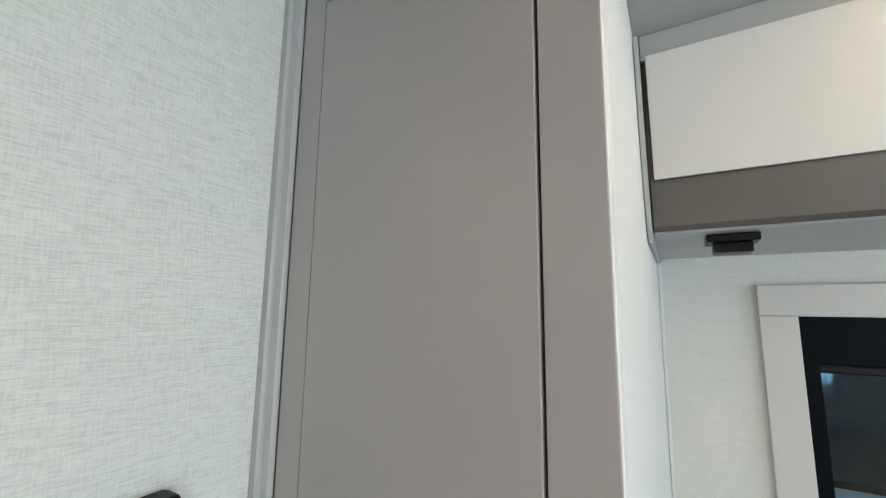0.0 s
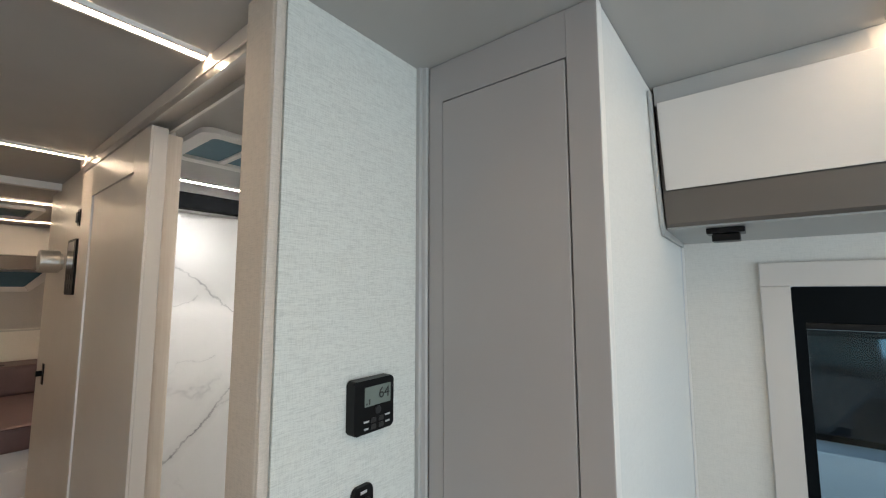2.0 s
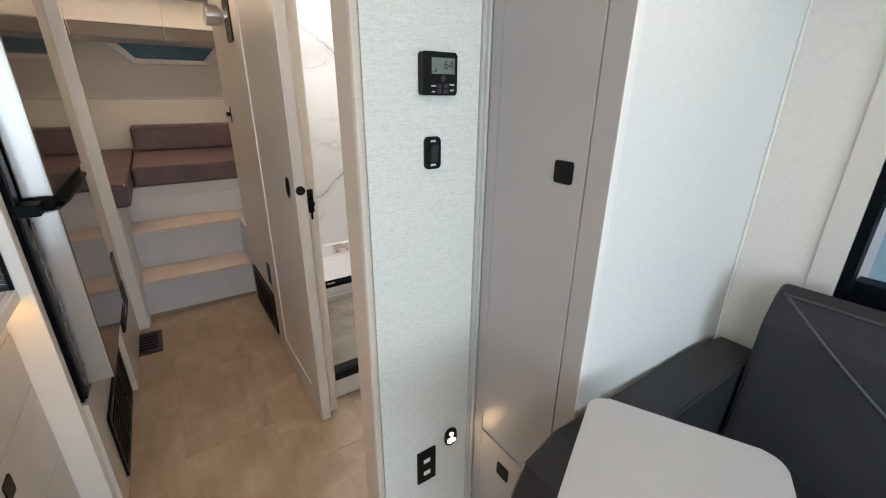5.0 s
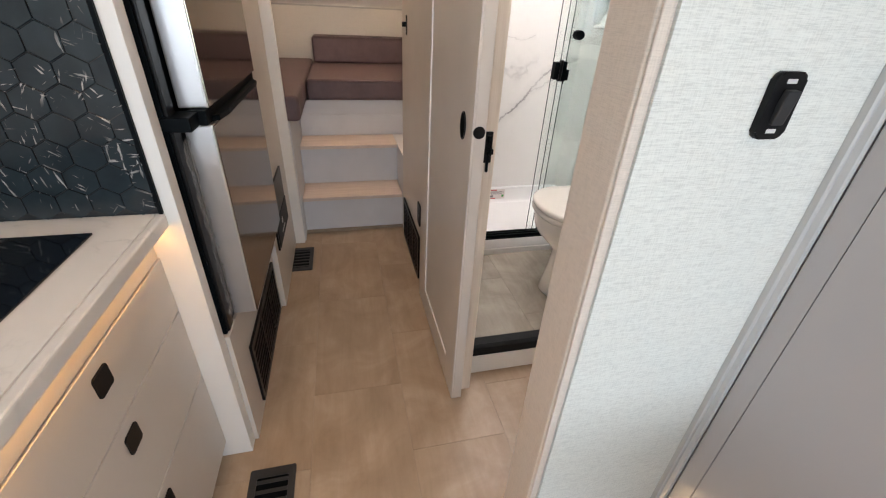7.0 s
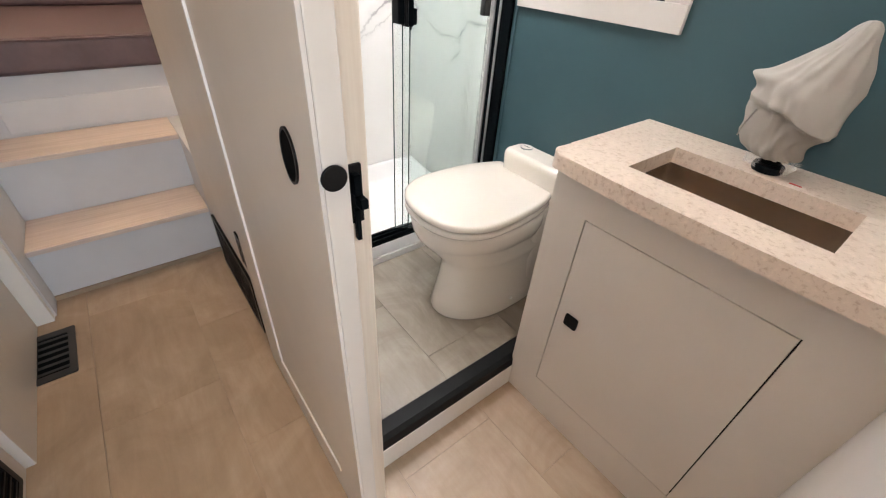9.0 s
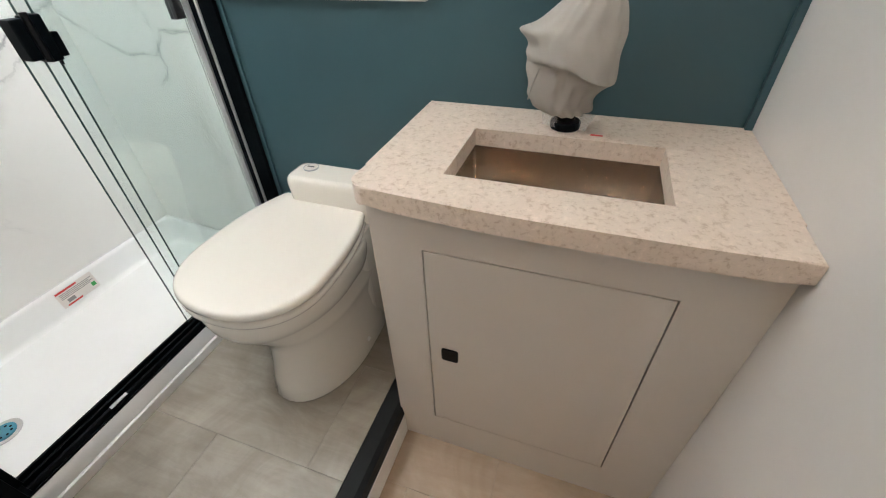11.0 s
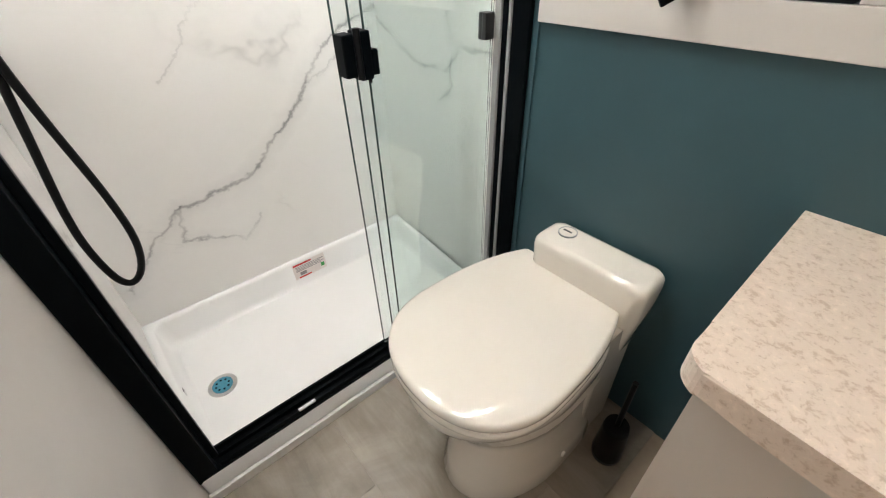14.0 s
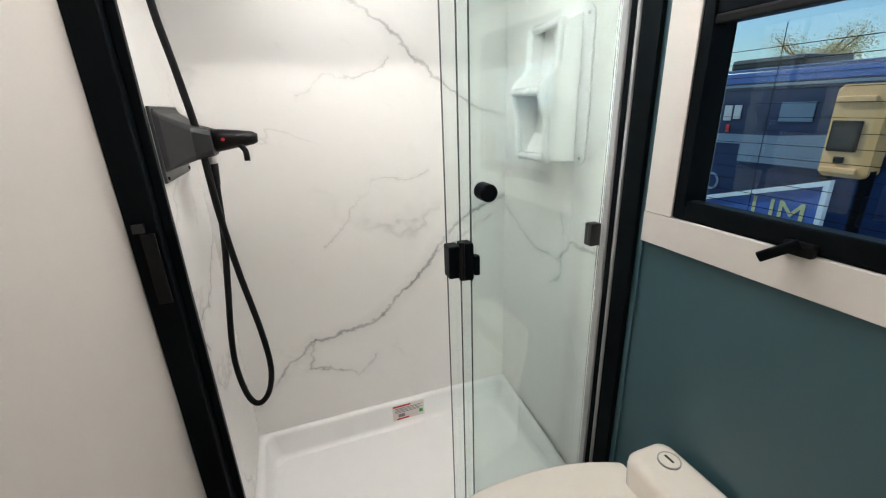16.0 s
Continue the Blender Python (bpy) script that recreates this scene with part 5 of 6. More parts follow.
for (za, xa, ya, ra), (zb, xb, yb, rb) in zip(LEVELS, LEVELS[1:] + LEVELS[-1:]):
    for u in ((0.0, 0.5) if zb > za else (0.0,)):
        z, ox, oy = za + (zb - za) * u, xa + (xb - xa) * u, ya + (yb - ya) * u
        ring = []
        for k in range(N):
            a = 2 * math.pi * k / N
            q = k * 8 / N
            i0, w = int(q) % 8, q - int(q)
            soft = w * w * (3 - 2 * w) * 0.6 + w * 0.4
            r = [p + (v - p) * u for p, v in zip(ra, rb)]
            rad = r[i0] + (r[(i0 + 1) % 8] - r[i0]) * soft
            pull = 0.5 - abs(noise.noise(Vector((1.5 * math.cos(a) + z * 9, 1.5 * math.sin(a) - z * 7, z * 11))))
            dent = noise.noise(Vector((2.2 * math.cos(a) + 4, 2.2 * math.sin(a), z * 21)))
            fold = 0.5 - abs(noise.noise(Vector((2.6 * math.cos(a) + z * 16 + 3, 2.6 * math.sin(a) + z * 11, z * 15 + 7))))
            rad *= 0.90 + 0.34 * (pull - 0.34) + 0.20 * (fold - 0.34) + 0.08 * dent
            if z < 0.975:
                rad *= 1 + 0.09 * math.sin(11 * a)
            hem = (-0.020 * math.cos(a) + 0.006 * math.sin(3 * a)) * max(0.0, 1 - abs(z - 1.050) / 0.045)
            ring.append((-0.878 + ox + rad * math.cos(a), 1.050 + oy + rad * math.sin(a), z + hem))
        rings.append(ring)
bg = part("bag", loft(bmesh.new(), rings), M_BAG, fa, "wrinkled grey fleece bag")
sub = bg.modifiers.new("soft", "SUBSURF")
sub.levels = sub.render_levels = 1
part("seam", tube(bmesh.new(), [(-0.958, 1.022, 0.975), (-0.950, 1.004, 1.010), (-0.938, 0.996, 1.045)], 0.0016, 6), M_BAG, fa)
for x, y, k in ((-0.925, 1.028, 1), (-0.845, 1.022, -1)):
    bm = bmesh.new()
    a, b, c, d = [bm.verts.new(p) for p in ((x, y, 0.952), (x + 0.034, y + 0.004, 0.955), (x + 0.026 + 0.01 * k, y - 0.008, 0.918), (x + 0.004, y - 0.012, 0.926))]
    bm.faces.new((a, b, c, d))
    bmesh.ops.subdivide_edges(bm, edges=bm.edges, cuts=3, use_grid_fill=True)
    for v in bm.verts:
        v.co.y += 0.006 * noise.noise(v.co * 90)
    bmesh.ops.solidify(bm, geom=bm.faces, thickness=0.0006)
    part("plastic_wrap", bm, M_FILM, fa, "crumpled clear plastic wrap")
t = thing("red_tag", -0.80, 1.03, 0.911, "tiny red tape scrap on the vanity top", "tape")
part("scrap", boxes((-0.815, -0.79, 1.015, 1.022, 0.9106, 0.9112)), M_RED, t)

# ---- toilet ----
TXC = -1.550
to = thing("toilet", TXC, 0.85, 0.134, "bisque porcelain toilet with a closed lid", "toilet")


def egg(xc, y0, y1, w, z, n=40, back=0.30):
    """An elongated bowl outline: round towards y0, flattened towards y1."""
    L = y1 - y0
    yc = y0 + L * 0.52
    pts = []
    for k in range(n):
        a = 2 * math.pi * k / n
        c, s = math.cos(a), math.sin(a)
        if s < 0:
            pts.append((xc + w * c, yc + (yc - y0) * s, z))
        else:
            e = 2 / 4.2
            pts.append((xc + w * (abs(c) ** e) * (1 if c > 0 else -1) * (1 - back * s * 0.42), yc + (y1 - yc) * (s ** e), z))
    return pts


B = 0.134
UX = TXC - 0.033
FOOT = TXC + 0.012
rings = [egg(FOOT, 0.606, 1.06, 0.150, B, back=0.0), egg(FOOT, 0.602, 1.06, 0.153, B + 0.010, back=0.0), egg(FOOT, 0.616, 1.06, 0.144, B + 0.06, back=0.0), egg(FOOT, 0.632, 1.06, 0.134, B + 0.14, back=0.0), egg(FOOT, 0.638, 1.06, 0.130, B + 0.20, back=0.0), egg(FOOT, 0.632, 1.06, 0.135, B + 0.240, back=0.0), egg(TXC, 0.606, 1.06, 0.156, B + 0.270, back=0.05), egg(UX, 0.580, 1.055, 0.176, B + 0.298, back=0.1), egg(UX, 0.560, 1.05, 0.192, B + 0.324), egg(UX, 0.548, 1.05, 0.201, B + 0.352), egg(UX, 0.544, 1.05, 0.203, B + 0.380), egg(UX, 0.547, 1.05, 0.202, B + 0.399), egg(UX, 0.556, 1.045, 0.196, B + 0.406)]
part("bowl", loft(bmesh.new(), rings), M_PORC, to)


def lid_line(grow, z):
    """The plan of seat and lid: a blunt round front, long sides and a straight, narrower back with clear corners."""
    w, half = 0.205 + grow, []
    for k in range(17):
        a = math.pi / 2 * k / 16
        half.append((w * math.sin(a) ** (2 / 2.3), 0.740 - (0.200 + grow) * math.cos(a) ** (2 / 2.3)))
    for k in range(1, 11):
        u = k / 10
        half.append((w * (1 - 0.285 * u ** 2.6), 0.740 + (0.308 + grow * 0.5) * u))
    half.append((half[-1][0] - 0.008, half[-1][1] + 0.005))
    right = [(UX + x, y, z) for x, y in half]
    return right + [(UX - x, y, z) for x, y in reversed(half[1:])]


rings = [lid_line(-0.018, B + 0.4062), lid_line(-0.014, B + 0.409), lid_line(-0.001, B + 0.4115), lid_line(0.002, B + 0.417), lid_line(0.002, B + 0.425), lid_line(-0.001, B + 0.430), lid_line(-0.010, B + 0.4325)]
part("seat", loft(bmesh.new(), rings), M_PORC, to)
rings = [lid_line(-0.018, B + 0.4327), lid_line(-0.014, B + 0.4355), lid_line(-0.001, B + 0.438), lid_line(0.003, B + 0.443), lid_line(0.003, B + 0.454), lid_line(0.0012, B + 0.4595), lid_line(-0.003, B + 0.4632), lid_line(-0.009, B + 0.4650), lid_line(-0.05, B + 0.4658), lid_line(-0.13, B + 0.4662)]
part("lid", loft(bmesh.new(), rings), M_PORC, to, "closed glossy lid")
bm = bmesh.new()
rows = [(0.050, 0.030, B + 0.02), (0.040, 0.024, B + 0.20), (0.018, 0.010, B + 0.34), (0.004, 0.003, B + 0.44), (0.0, 0.0, 0.655), (0.002, 0.002, 0.670), (0.008, 0.008, 0.679), (0.018, 0.018, 0.682)]
loft(bm, [[(u, v, z) for u, v in rrect(-1.690 + a, -1.380 - a, 1.012 + b, 1.132 - min(b, 0.018), 0.028, 6)] for a, b, z in rows])
tk = part("tank", bm, M_PORC, to)
part("neck", prism(bmesh.new(), rrect(TXC - 0.098, TXC + 0.148, 0.93, 1.125, 0.03), "z", B, B + 0.42, 0.01), M_PORC, to)
part("flush_button", prism(bmesh.new(), disc(-1.630, 1.086, 0.022), "z", 0.6822, 0.686, 0.001), M_PORC, tk)
part("button_ring", ring_prism(bmesh.new(), disc(-1.630, 1.086, 0.0245), disc(-1.630, 1.086, 0.0222), "z", 0.6822, 0.6865), M_SEAL, tk)
part("button_mark", boxes((-1.644, -1.620, 1.085, 1.091, 0.6862, 0.6866)), M_GREYPL, tk)
part("bolt_cap", prism(bmesh.new(), disc(0.866, 0.185, 0.008, 14), "x", TXC + 0.135, TXC + 0.162, 0.002), M_WHITE, to)
# black hose-like pipe beside the toilet, simplified to a tapered foot and a stem
pb = thing("toilet_pipe", -1.335, 0.985, 0.134, "black hose-like pipe beside the toilet", "brush holder")
rings = [[(-1.325 + r * math.cos(a), 0.985 + r * math.sin(a), z) for a in [2 * math.pi * k / 20 for k in range(20)]] for r, z in ((0.038, 0.134), (0.040, 0.15), (0.034, 0.26), (0.030, 0.28))]
part("holder", loft(bmesh.new(), rings), M_PLASTIC, pb)
part("stem", prism(bmesh.new(), disc(-1.325, 0.985, 0.007, 12), "z", 0.281, 0.46), M_PLASTIC, pb)

# ---- shower ----
SF = -1.932      # outer face of the shower curb
PX0, PX1, PY0, PY1 = -2.532, SF, 0.106, RY - 0.001
pn = thing("shower_pan", -2.2, 0.63, 0.05, "white acrylic shower pan with a rounded rim", "shower pan")
ZP, ZR = 0.198, 0.302
bm = bmesh.new()
rings = []
for x0, x1, y0, y1, z, r in ((PX0, PX1 - 0.001, PY0, PY1, 0.05, 0.01), (PX0, PX1 - 0.001, PY0, PY1, ZR - 0.006, 0.01), (PX0 + 0.004, PX1 - 0.005, PY0 + 0.004, PY1 - 0.004, ZR, 0.012)):
    rings.append([(u, v, z if not (z > 0.2 and u > -2.0) else z - 0.075) for u, v in rrect(x0, x1, y0, y1, r, 5)])
for x0, x1, y0, y1, z, r in ((PX0 + 0.022, SF - 0.066, PY0 + 0.030, PY1 - 0.022, ZR, 0.03), (PX0 + 0.028, SF - 0.072, PY0 + 0.036, PY1 - 0.028, ZR - 0.010, 0.032), (PX0 + 0.036, SF - 0.080, PY0 + 0.044, PY1 - 0.036, ZP + 0.018, 0.04), (PX0 + 0.055, SF - 0.098, PY0 + 0.064, PY1 - 0.055, ZP, 0.045)):
    rings.append([(u, v, z if not (z > 0.25 and u > -2.1) else z - 0.075) for u, v in rrect(x0, x1, y0, y1, r, 5)])
loft(bm, rings, cap=True)
part("basin", bm, M_ACRYL, pn)
dn = part("drain", prism(bmesh.new(), disc(-2.214, 0.242, 0.043, 30), "z", ZP + 0.0005, ZP + 0.004, 0.001), M_CHROME, pn, "chrome drain flange")
part("strainer", prism(bmesh.new(), disc(-2.214, 0.242, 0.030, 26), "z", ZP + 0.0042, ZP + 0.0052), M_DRAIN, dn, "blue film over the strainer")
for k in range(8):
    a = 2 * math.pi * k / 8
    part("hole", prism(bmesh.new(), disc(-2.214 + 0.019 * math.cos(a), 0.242 + 0.019 * math.sin(a), 0.0035, 8), "z", ZP + 0.0053, ZP + 0.0057), M_BLACK, dn)
part("overflow", prism(bmesh.new(), rrect(-2.24, -2.22, 0.225, 0.255, 0.008, 3), "y", PY0 + 0.043, PY0 + 0.046), M_CHROME, pn)
structure("trim_shower_curb", boxes((SF + 0.0005, SF + 0.012, 0.105, RY - 0.002, 0.130, 0.165), bev=0.003), M_WHITE, "white base strip of the shower curb", "trim")
lb = thing("warning_label", -2.48, 0.70, 0.21, "small paper label with red and grey print on the pan", "label")


def on_pan(y0, y1, z0, z1, d, material, name):
    bm = bmesh.new()
    rows = []
    for y, z in ((y0, z0), (y1, z0), (y1, z1), (y0, z1)):
        s = (z - (ZP + 0.018)) / (ZR - 0.010 - ZP - 0.018)
        rows.append((PX0 + 0.036 - 0.008 * s, y, z))
    lo = [bm.verts.new((x + 0.0006 + d, y, z)) for x, y, z in rows]
    hi = [bm.verts.new((x + 0.0010 + d, y, z)) for x, y, z in rows]
    bm.faces.new(hi)
    for k in range(4):
        bm.faces.new((lo[k], lo[(k + 1) % 4], hi[(k + 1) % 4], hi[k]))
    bmesh.ops.recalc_face_normals(bm, faces=bm.faces)
    part(name, bm, material, lb)


on_pan(0.622, 0.757, 0.222, 0.291, 0, M_PAPER, "paper")
on_pan(0.625, 0.700, 0.281, 0.288, 0.0005, M_RED, "print_bar")
for k in range(4):
    on_pan(0.632, 0.750 - 0.012 * (k % 2), 0.273 - 0.006 * k, 0.2755 - 0.006 * k, 0.0005, M_INK, "print_bar")
on_pan(0.645, 0.672, 0.235, 0.249, 0.0005, M_INK, "print_bar")
on_pan(0.637, 0.690, 0.224, 0.230, 0.0005, M_RED, "print_bar")
on_pan(0.735, 0.750, 0.235, 0.251, 0.0005, M_GREEN, "print_bar")

structure("wall_shower_panel_back", boxes((-2.536, -2.5255, PY0 - 0.001, RY + 0.002, ZR - 0.012, CEIL - 0.001)), M_MARBLE, "white marble-look shower back panel with grey veins", "wall panel")
structure("wall_shower_panel_right", boxes((-2.525, SF - 0.0225, RY - 0.009, RY + 0.003, ZR - 0.012, CEIL - 0.001)), M_MARBLE_SIDE, "white marble-look shower side panel", "wall panel")
structure("wall_shower_panel_left", boxes((-2.525, SF - 0.06, 0.1050, 0.116, ZR - 0.012, CEIL - 0.001)), M_MARBLE_SIDE, "white marble-look shower side panel at the tap", "wall panel")

sc = thing("shower_screen", SF - 0.03, 0.63, 0.21, "black-framed folding glass shower door, partly folded", "shower door")
part("jamb", boxes((SF - 0.062, SF - 0.004, 0.105, 0.152, 0.218, 2.02), bev=0.003), M_BLACK, sc)
part("jamb_lip", boxes((SF - 0.045, SF - 0.030, 0.1525, 0.168, 0.245, 2.02), bev=0.002), M_BLACK, sc)
part("jamb", boxes((SF + 0.0235, SF + 0.078, RY - 0.015, RY - 0.0015, 0.2185, 2.02), bev=0.003), M_BLACK, sc)
part("jamb_strip", boxes((SF - 0.021, SF - 0.0025, 1.118, 1.1430, 0.2465, 2.02), bev=0.002), M_SEAL, sc, "grey seal strip")
part("jamb_strip", boxes((SF + 0.0145, SF + 0.0230, 1.126, 1.1430, 0.2465, 2.02), bev=0.002), M_SEAL, sc, "grey seal strip")
part("jamb_channel", boxes((SF - 0.002, SF + 0.014, 1.124, 1.1430, 0.2465, 2.02), bev=0.002), M_BLACK, sc)
part("header", boxes((SF - 0.064, SF - 0.002, 0.105, RY - 0.002, 2.021, 2.095), bev=0.003), M_DULL, sc)
part("track", boxes((SF - 0.066, SF - 0.002, 0.105, RY - 0.010, 0.2165, 0.230), bev=0.002), M_BLACK, sc)
for x in (SF - 0.060, SF - 0.036, SF - 0.010):
    part("track_rib", boxes((x - 0.004, x + 0.004, 0.163, 1.099, 0.2305, 0.246), bev=0.001), M_BLACK, sc)
part("catch", boxes((SF - 0.012, SF - 0.003, 0.380, 0.43, 0.2465, 0.250)), M_PRINT, sc)
# fixed pane beside the wall, two more panes folded behind it
YG0, YG1 = 0.748, 1.1350


def pane(y0, y1, x0, x1, z0=0.248, z1=2.019):
    bm = bmesh.new()
    d = 0.003
    prism(bm, [(x0 - d, y0), (x0 + d, y0), (x1 + d, y1), (x1 - d, y1)], "z", z0, z1)
    p = part("glass_panel", bm, M_GLASS, sc, "clear glass panel")
    p.visible_shadow = False
    part("glass_edge", boxes((x0 - 0.0032, x0 + 0.0032, y0 - 0.0016, y0 - 0.0002, z0, z1)), M_GEDGE, p, "dark polished glass edge")


pane(YG0, YG1, SF - 0.018, SF - 0.034)
pane(YG0 - 0.020, YG1, SF - 0.034, SF - 0.046)
pane(YG0 - 0.048, YG1, SF - 0.052, SF - 0.056)
for z in (1.112, 1.75):
    h = part("hinge", boxes((SF - 0.026, SF + 0.012, 0.682, 0.7105, z - 0.030, z + 0.046), bev=0.004), M_BLACK, sc, "black folding hinge")
    part("knuckle", boxes((SF - 0.020, SF + 0.016, 0.7115, 0.740, z - 0.038, z + 0.050), bev=0.004), M_BLACK, h)
    part("pin", prism(bmesh.new(), disc(SF + 0.014, 0.7112, 0.007, 12), "z", z - 0.034, z + 0.056, 0.001), M_PLASTIC, h)
    part("leaf", boxes((SF - 0.012, SF - 0.004, 0.7405, 0.7455, z - 0.050, z + 0.022), bev=0.001), M_BLACK, h)
    part("clamp", boxes((SF - 0.014, SF + 0.006, 0.746, 0.760, z - 0.034, z + 0.014), bev=0.003), M_BLACK, h)
    part("wall_clip", boxes((SF - 0.05, SF - 0.018, 1.085, 1.1155, z - 0.02, z + 0.04), bev=0.003), M_GREYPL, sc, "grey glass clip")
kb = part("knob", prism(bmesh.new(), disc(0.772, 1.273, 0.020, 24), "x", SF - 0.014, SF + 0.030, 0.005), M_BLACK, sc, "round black knob")
jl = part("jamb_catch", boxes((SF - 0.003, SF + 0.006, 0.116, 0.134, 1.265, 1.280), bev=0.001), M_GREYPL, sc)
part("jamb_plate", boxes((SF - 0.003, SF + 0.004, 0.124, 0.146, 1.13, 1.262), bev=0.002), M_PLASTIC, sc)

vl = thing("shower_valve", -2.29, 0.117, 1.3, "charcoal shower outlet box with a hand spray and hose", "shower fitting")
VX0, VX1, VZ0, VZ1, VY = -2.405, -2.172, 1.312, 1.474, 0.1165
part("plate", boxes((VX0, VX1, VY, VY + 0.006, VZ0, VZ1), bev=0.002), M_GREYPL, vl)
rings = [[(u, VY + 0.0065, v) for u, v in rrect(VX0 + 0.006, VX1 - 0.006, VZ0 + 0.024, VZ1 - 0.006, 0.006, 2)],
         [(u, VY + 0.016, v) for u, v in rrect(VX0 + 0.012, VX1 - 0.012, VZ0 + 0.028, VZ1 - 0.016, 0.008, 2)],
         [(u, VY + 0.060, v) for u, v in rrect(-2.345, -2.235, 1.352, 1.430, 0.012, 2)],
         [(u, VY + 0.095, v) for u, v in rrect(-2.330, -2.250, 1.358, 1.420, 0.014, 2)]]
part("housing", loft(bmesh.new(), rings, smooth=False), M_GREYPL, vl)
for u, v in ((VX0 + 0.014, VZ1 - 0.010), (VX1 - 0.014, VZ1 - 0.010), (VX1 - 0.014, VZ0 + 0.010), (VX0 + 0.014, VZ0 + 0.010)):
    part("screw", prism(bmesh.new(), disc(u, v, 0.004, 10), "y", VY + 0.0062, VY + 0.009), M_BLACK, vl)
part("spray_body", tube(bmesh.new(), [(-2.29, VY + 0.096, 1.392), (-2.29, VY + 0.12, 1.393), (-2.29, VY + 0.155, 1.394), (-2.292, VY + 0.183, 1.394), (-2.292, VY + 0.194, 1.393)], [0.028, 0.025, 0.020, 0.016, 0.010], 14), M_PLASTIC, vl)
part("trigger", tube(bmesh.new(), spline([(-2.282, VY + 0.150, 1.380), (-2.275, VY + 0.162, 1.365), (-2.272, VY + 0.163, 1.340)], 4), 0.007, 8), M_PLASTIC, vl)
part("red_dot", prism(bmesh.new(), disc(VY + 0.118, 1.395, 0.0042, 12), "x", -2.268, -2.2635), M_RED, vl)
part("inlet", tube(bmesh.new(), [(-2.285, VY + 0.080, 1.358), (-2.285, VY + 0.080, 1.338)], 0.011, 12), M_WHITE, vl)
part("hose_nut", tube(bmesh.new(), [(-2.285, VY + 0.080, 1.3375), (-2.285, VY + 0.080, 1.285)], [0.014, 0.010], 12), M_PLASTIC, vl)
hose_pts = spline([(-2.285, VY + 0.080, 1.287), (-2.283, 0.188, 1.15), (-2.28, 0.170, 1.00), (-2.28, 0.150, 0.84), (-2.28, 0.148, 0.74), (-2.28, 0.162, 0.650), (-2.28, 0.187, 0.622), (-2.28, 0.218, 0.655), (-2.28, 0.236, 0.735), (-2.28, 0.230, 0.86), (-2.28, 0.205, 1.05), (-2.275, 0.190, 1.22), (-2.262, 0.185, 1.40), (-2.265, 0.168, 1.55), (-2.27, 0.150, 1.69), (-2.27, 0.150, 1.86)], 8)
part("hose", tube(bmesh.new(), hose_pts, 0.0085, 10), M_PLASTIC, vl, "black rubber hose in a long loop")
part("wall_hook", boxes((-2.29, -2.25, VY, 0.17, 1.86, 1.92), bev=0.005), M_BLACK, vl)

# hand shower in its bracket high on the tap wall, still wrapped
hs = thing("hand_shower", -2.27, 0.16, 1.90, "black hand shower head wrapped in clear film with a teal band", "shower head")
part("handle", tube(bmesh.new(), spline([(-2.27, 0.160, 1.925), (-2.27, 0.24, 1.975), (-2.27, 0.33, 2.010), (-2.27, 0.375, 2.022)], 4), 0.013, 10), M_PLASTIC, hs)
head_rings = []
for r, d in ((0.012, 0.045), (0.034, 0.034), (0.050, 0.006), (0.052, -0.012), (0.048, -0.050), (0.030, -0.062)):
    head_rings.append([(-2.27 + r * math.cos(a), 0.405 + r * 0.72 * math.sin(a) + d * 0.25, 2.012 + d) for a in [2 * math.pi * k / 24 for k in range(24)]])
hh = part("head", loft(bmesh.new(), head_rings), M_PLASTIC, hs)
part("band", tube(bmesh.new(), [(-2.27 + 0.054 * math.cos(a), 0.405 + 0.040 * math.sin(a), 2.012) for a in [2 * math.pi * k / 24 for k in range(25)]], 0.006, 6, False), M_DRAIN, hs, "teal plastic band")
bm = bmesh.new()
wrap = []
for z in (1.945, 1.965, 1.990, 2.015, 2.040, 2.058):
    wrap.append([(-2.27 + (0.058 + 0.010 * noise.noise(Vector((k * 0.9, z * 40, 1)))) * math.cos(2 * math.pi * k / 28), 0.405 + (0.046 + 0.010 * noise.noise(Vector((k * 0.9, z * 40, 5)))) * math.sin(2 * math.pi * k / 28), z) for k in range(28)])
part("film_wrap", loft(bm, wrap, cap=False), M_FILM, hs, "crumpled clear film")

# moulded soap shelf on the shower wall
sh = thing("soap_caddy", -2.24, RY - 0.01, 1.28, "white moulded plastic shower caddy with two shelves", "shower caddy")
YB = RY - 0.0095
bx0, bx1, bz0, bz1 = -2.320, -2.066, 1.282, 1.682
part("back_plate", prism(bmesh.new(), rrect(bx0, bx1, bz0, bz1, 0.030), "y", YB - 0.006, YB - 0.0005, 0.002), M_ACRYL, sh)
EDGE = spline([(0, YB - 0.050, bz1 - 0.030), (0, YB - 0.062, bz1 - 0.052), (0, YB - 0.064, bz0 + 0.290), (0, YB - 0.068, bz0 + 0.250), (0, YB - 0.098, bz0 + 0.222), (0, YB - 0.112, bz0 + 0.196), (0, YB - 0.104, bz0 + 0.160), (0, YB - 0.094, bz0 + 0.130), (0, YB - 0.092, bz0 + 0.040), (0, YB - 0.080, bz0 + 0.016)], 4)
for x in (bx0 + 0.044, bx1 - 0.062):
    outl = [(YB - 0.0065, bz0 + 0.010)] + [(p[1], p[2]) for p in reversed(EDGE)] + [(YB - 0.0065, bz1 - 0.014)]
    w = part("side_wall", prism(bmesh.new(), outl, "x", x - 0.008, x + 0.022, 0.007, 4), M_ACRYL, sh)
    part("rim", tube(bmesh.new(), [(x + 0.007, p[1], p[2]) for p in EDGE], 0.0125, 12), M_ACRYL, w, "rounded front rim")
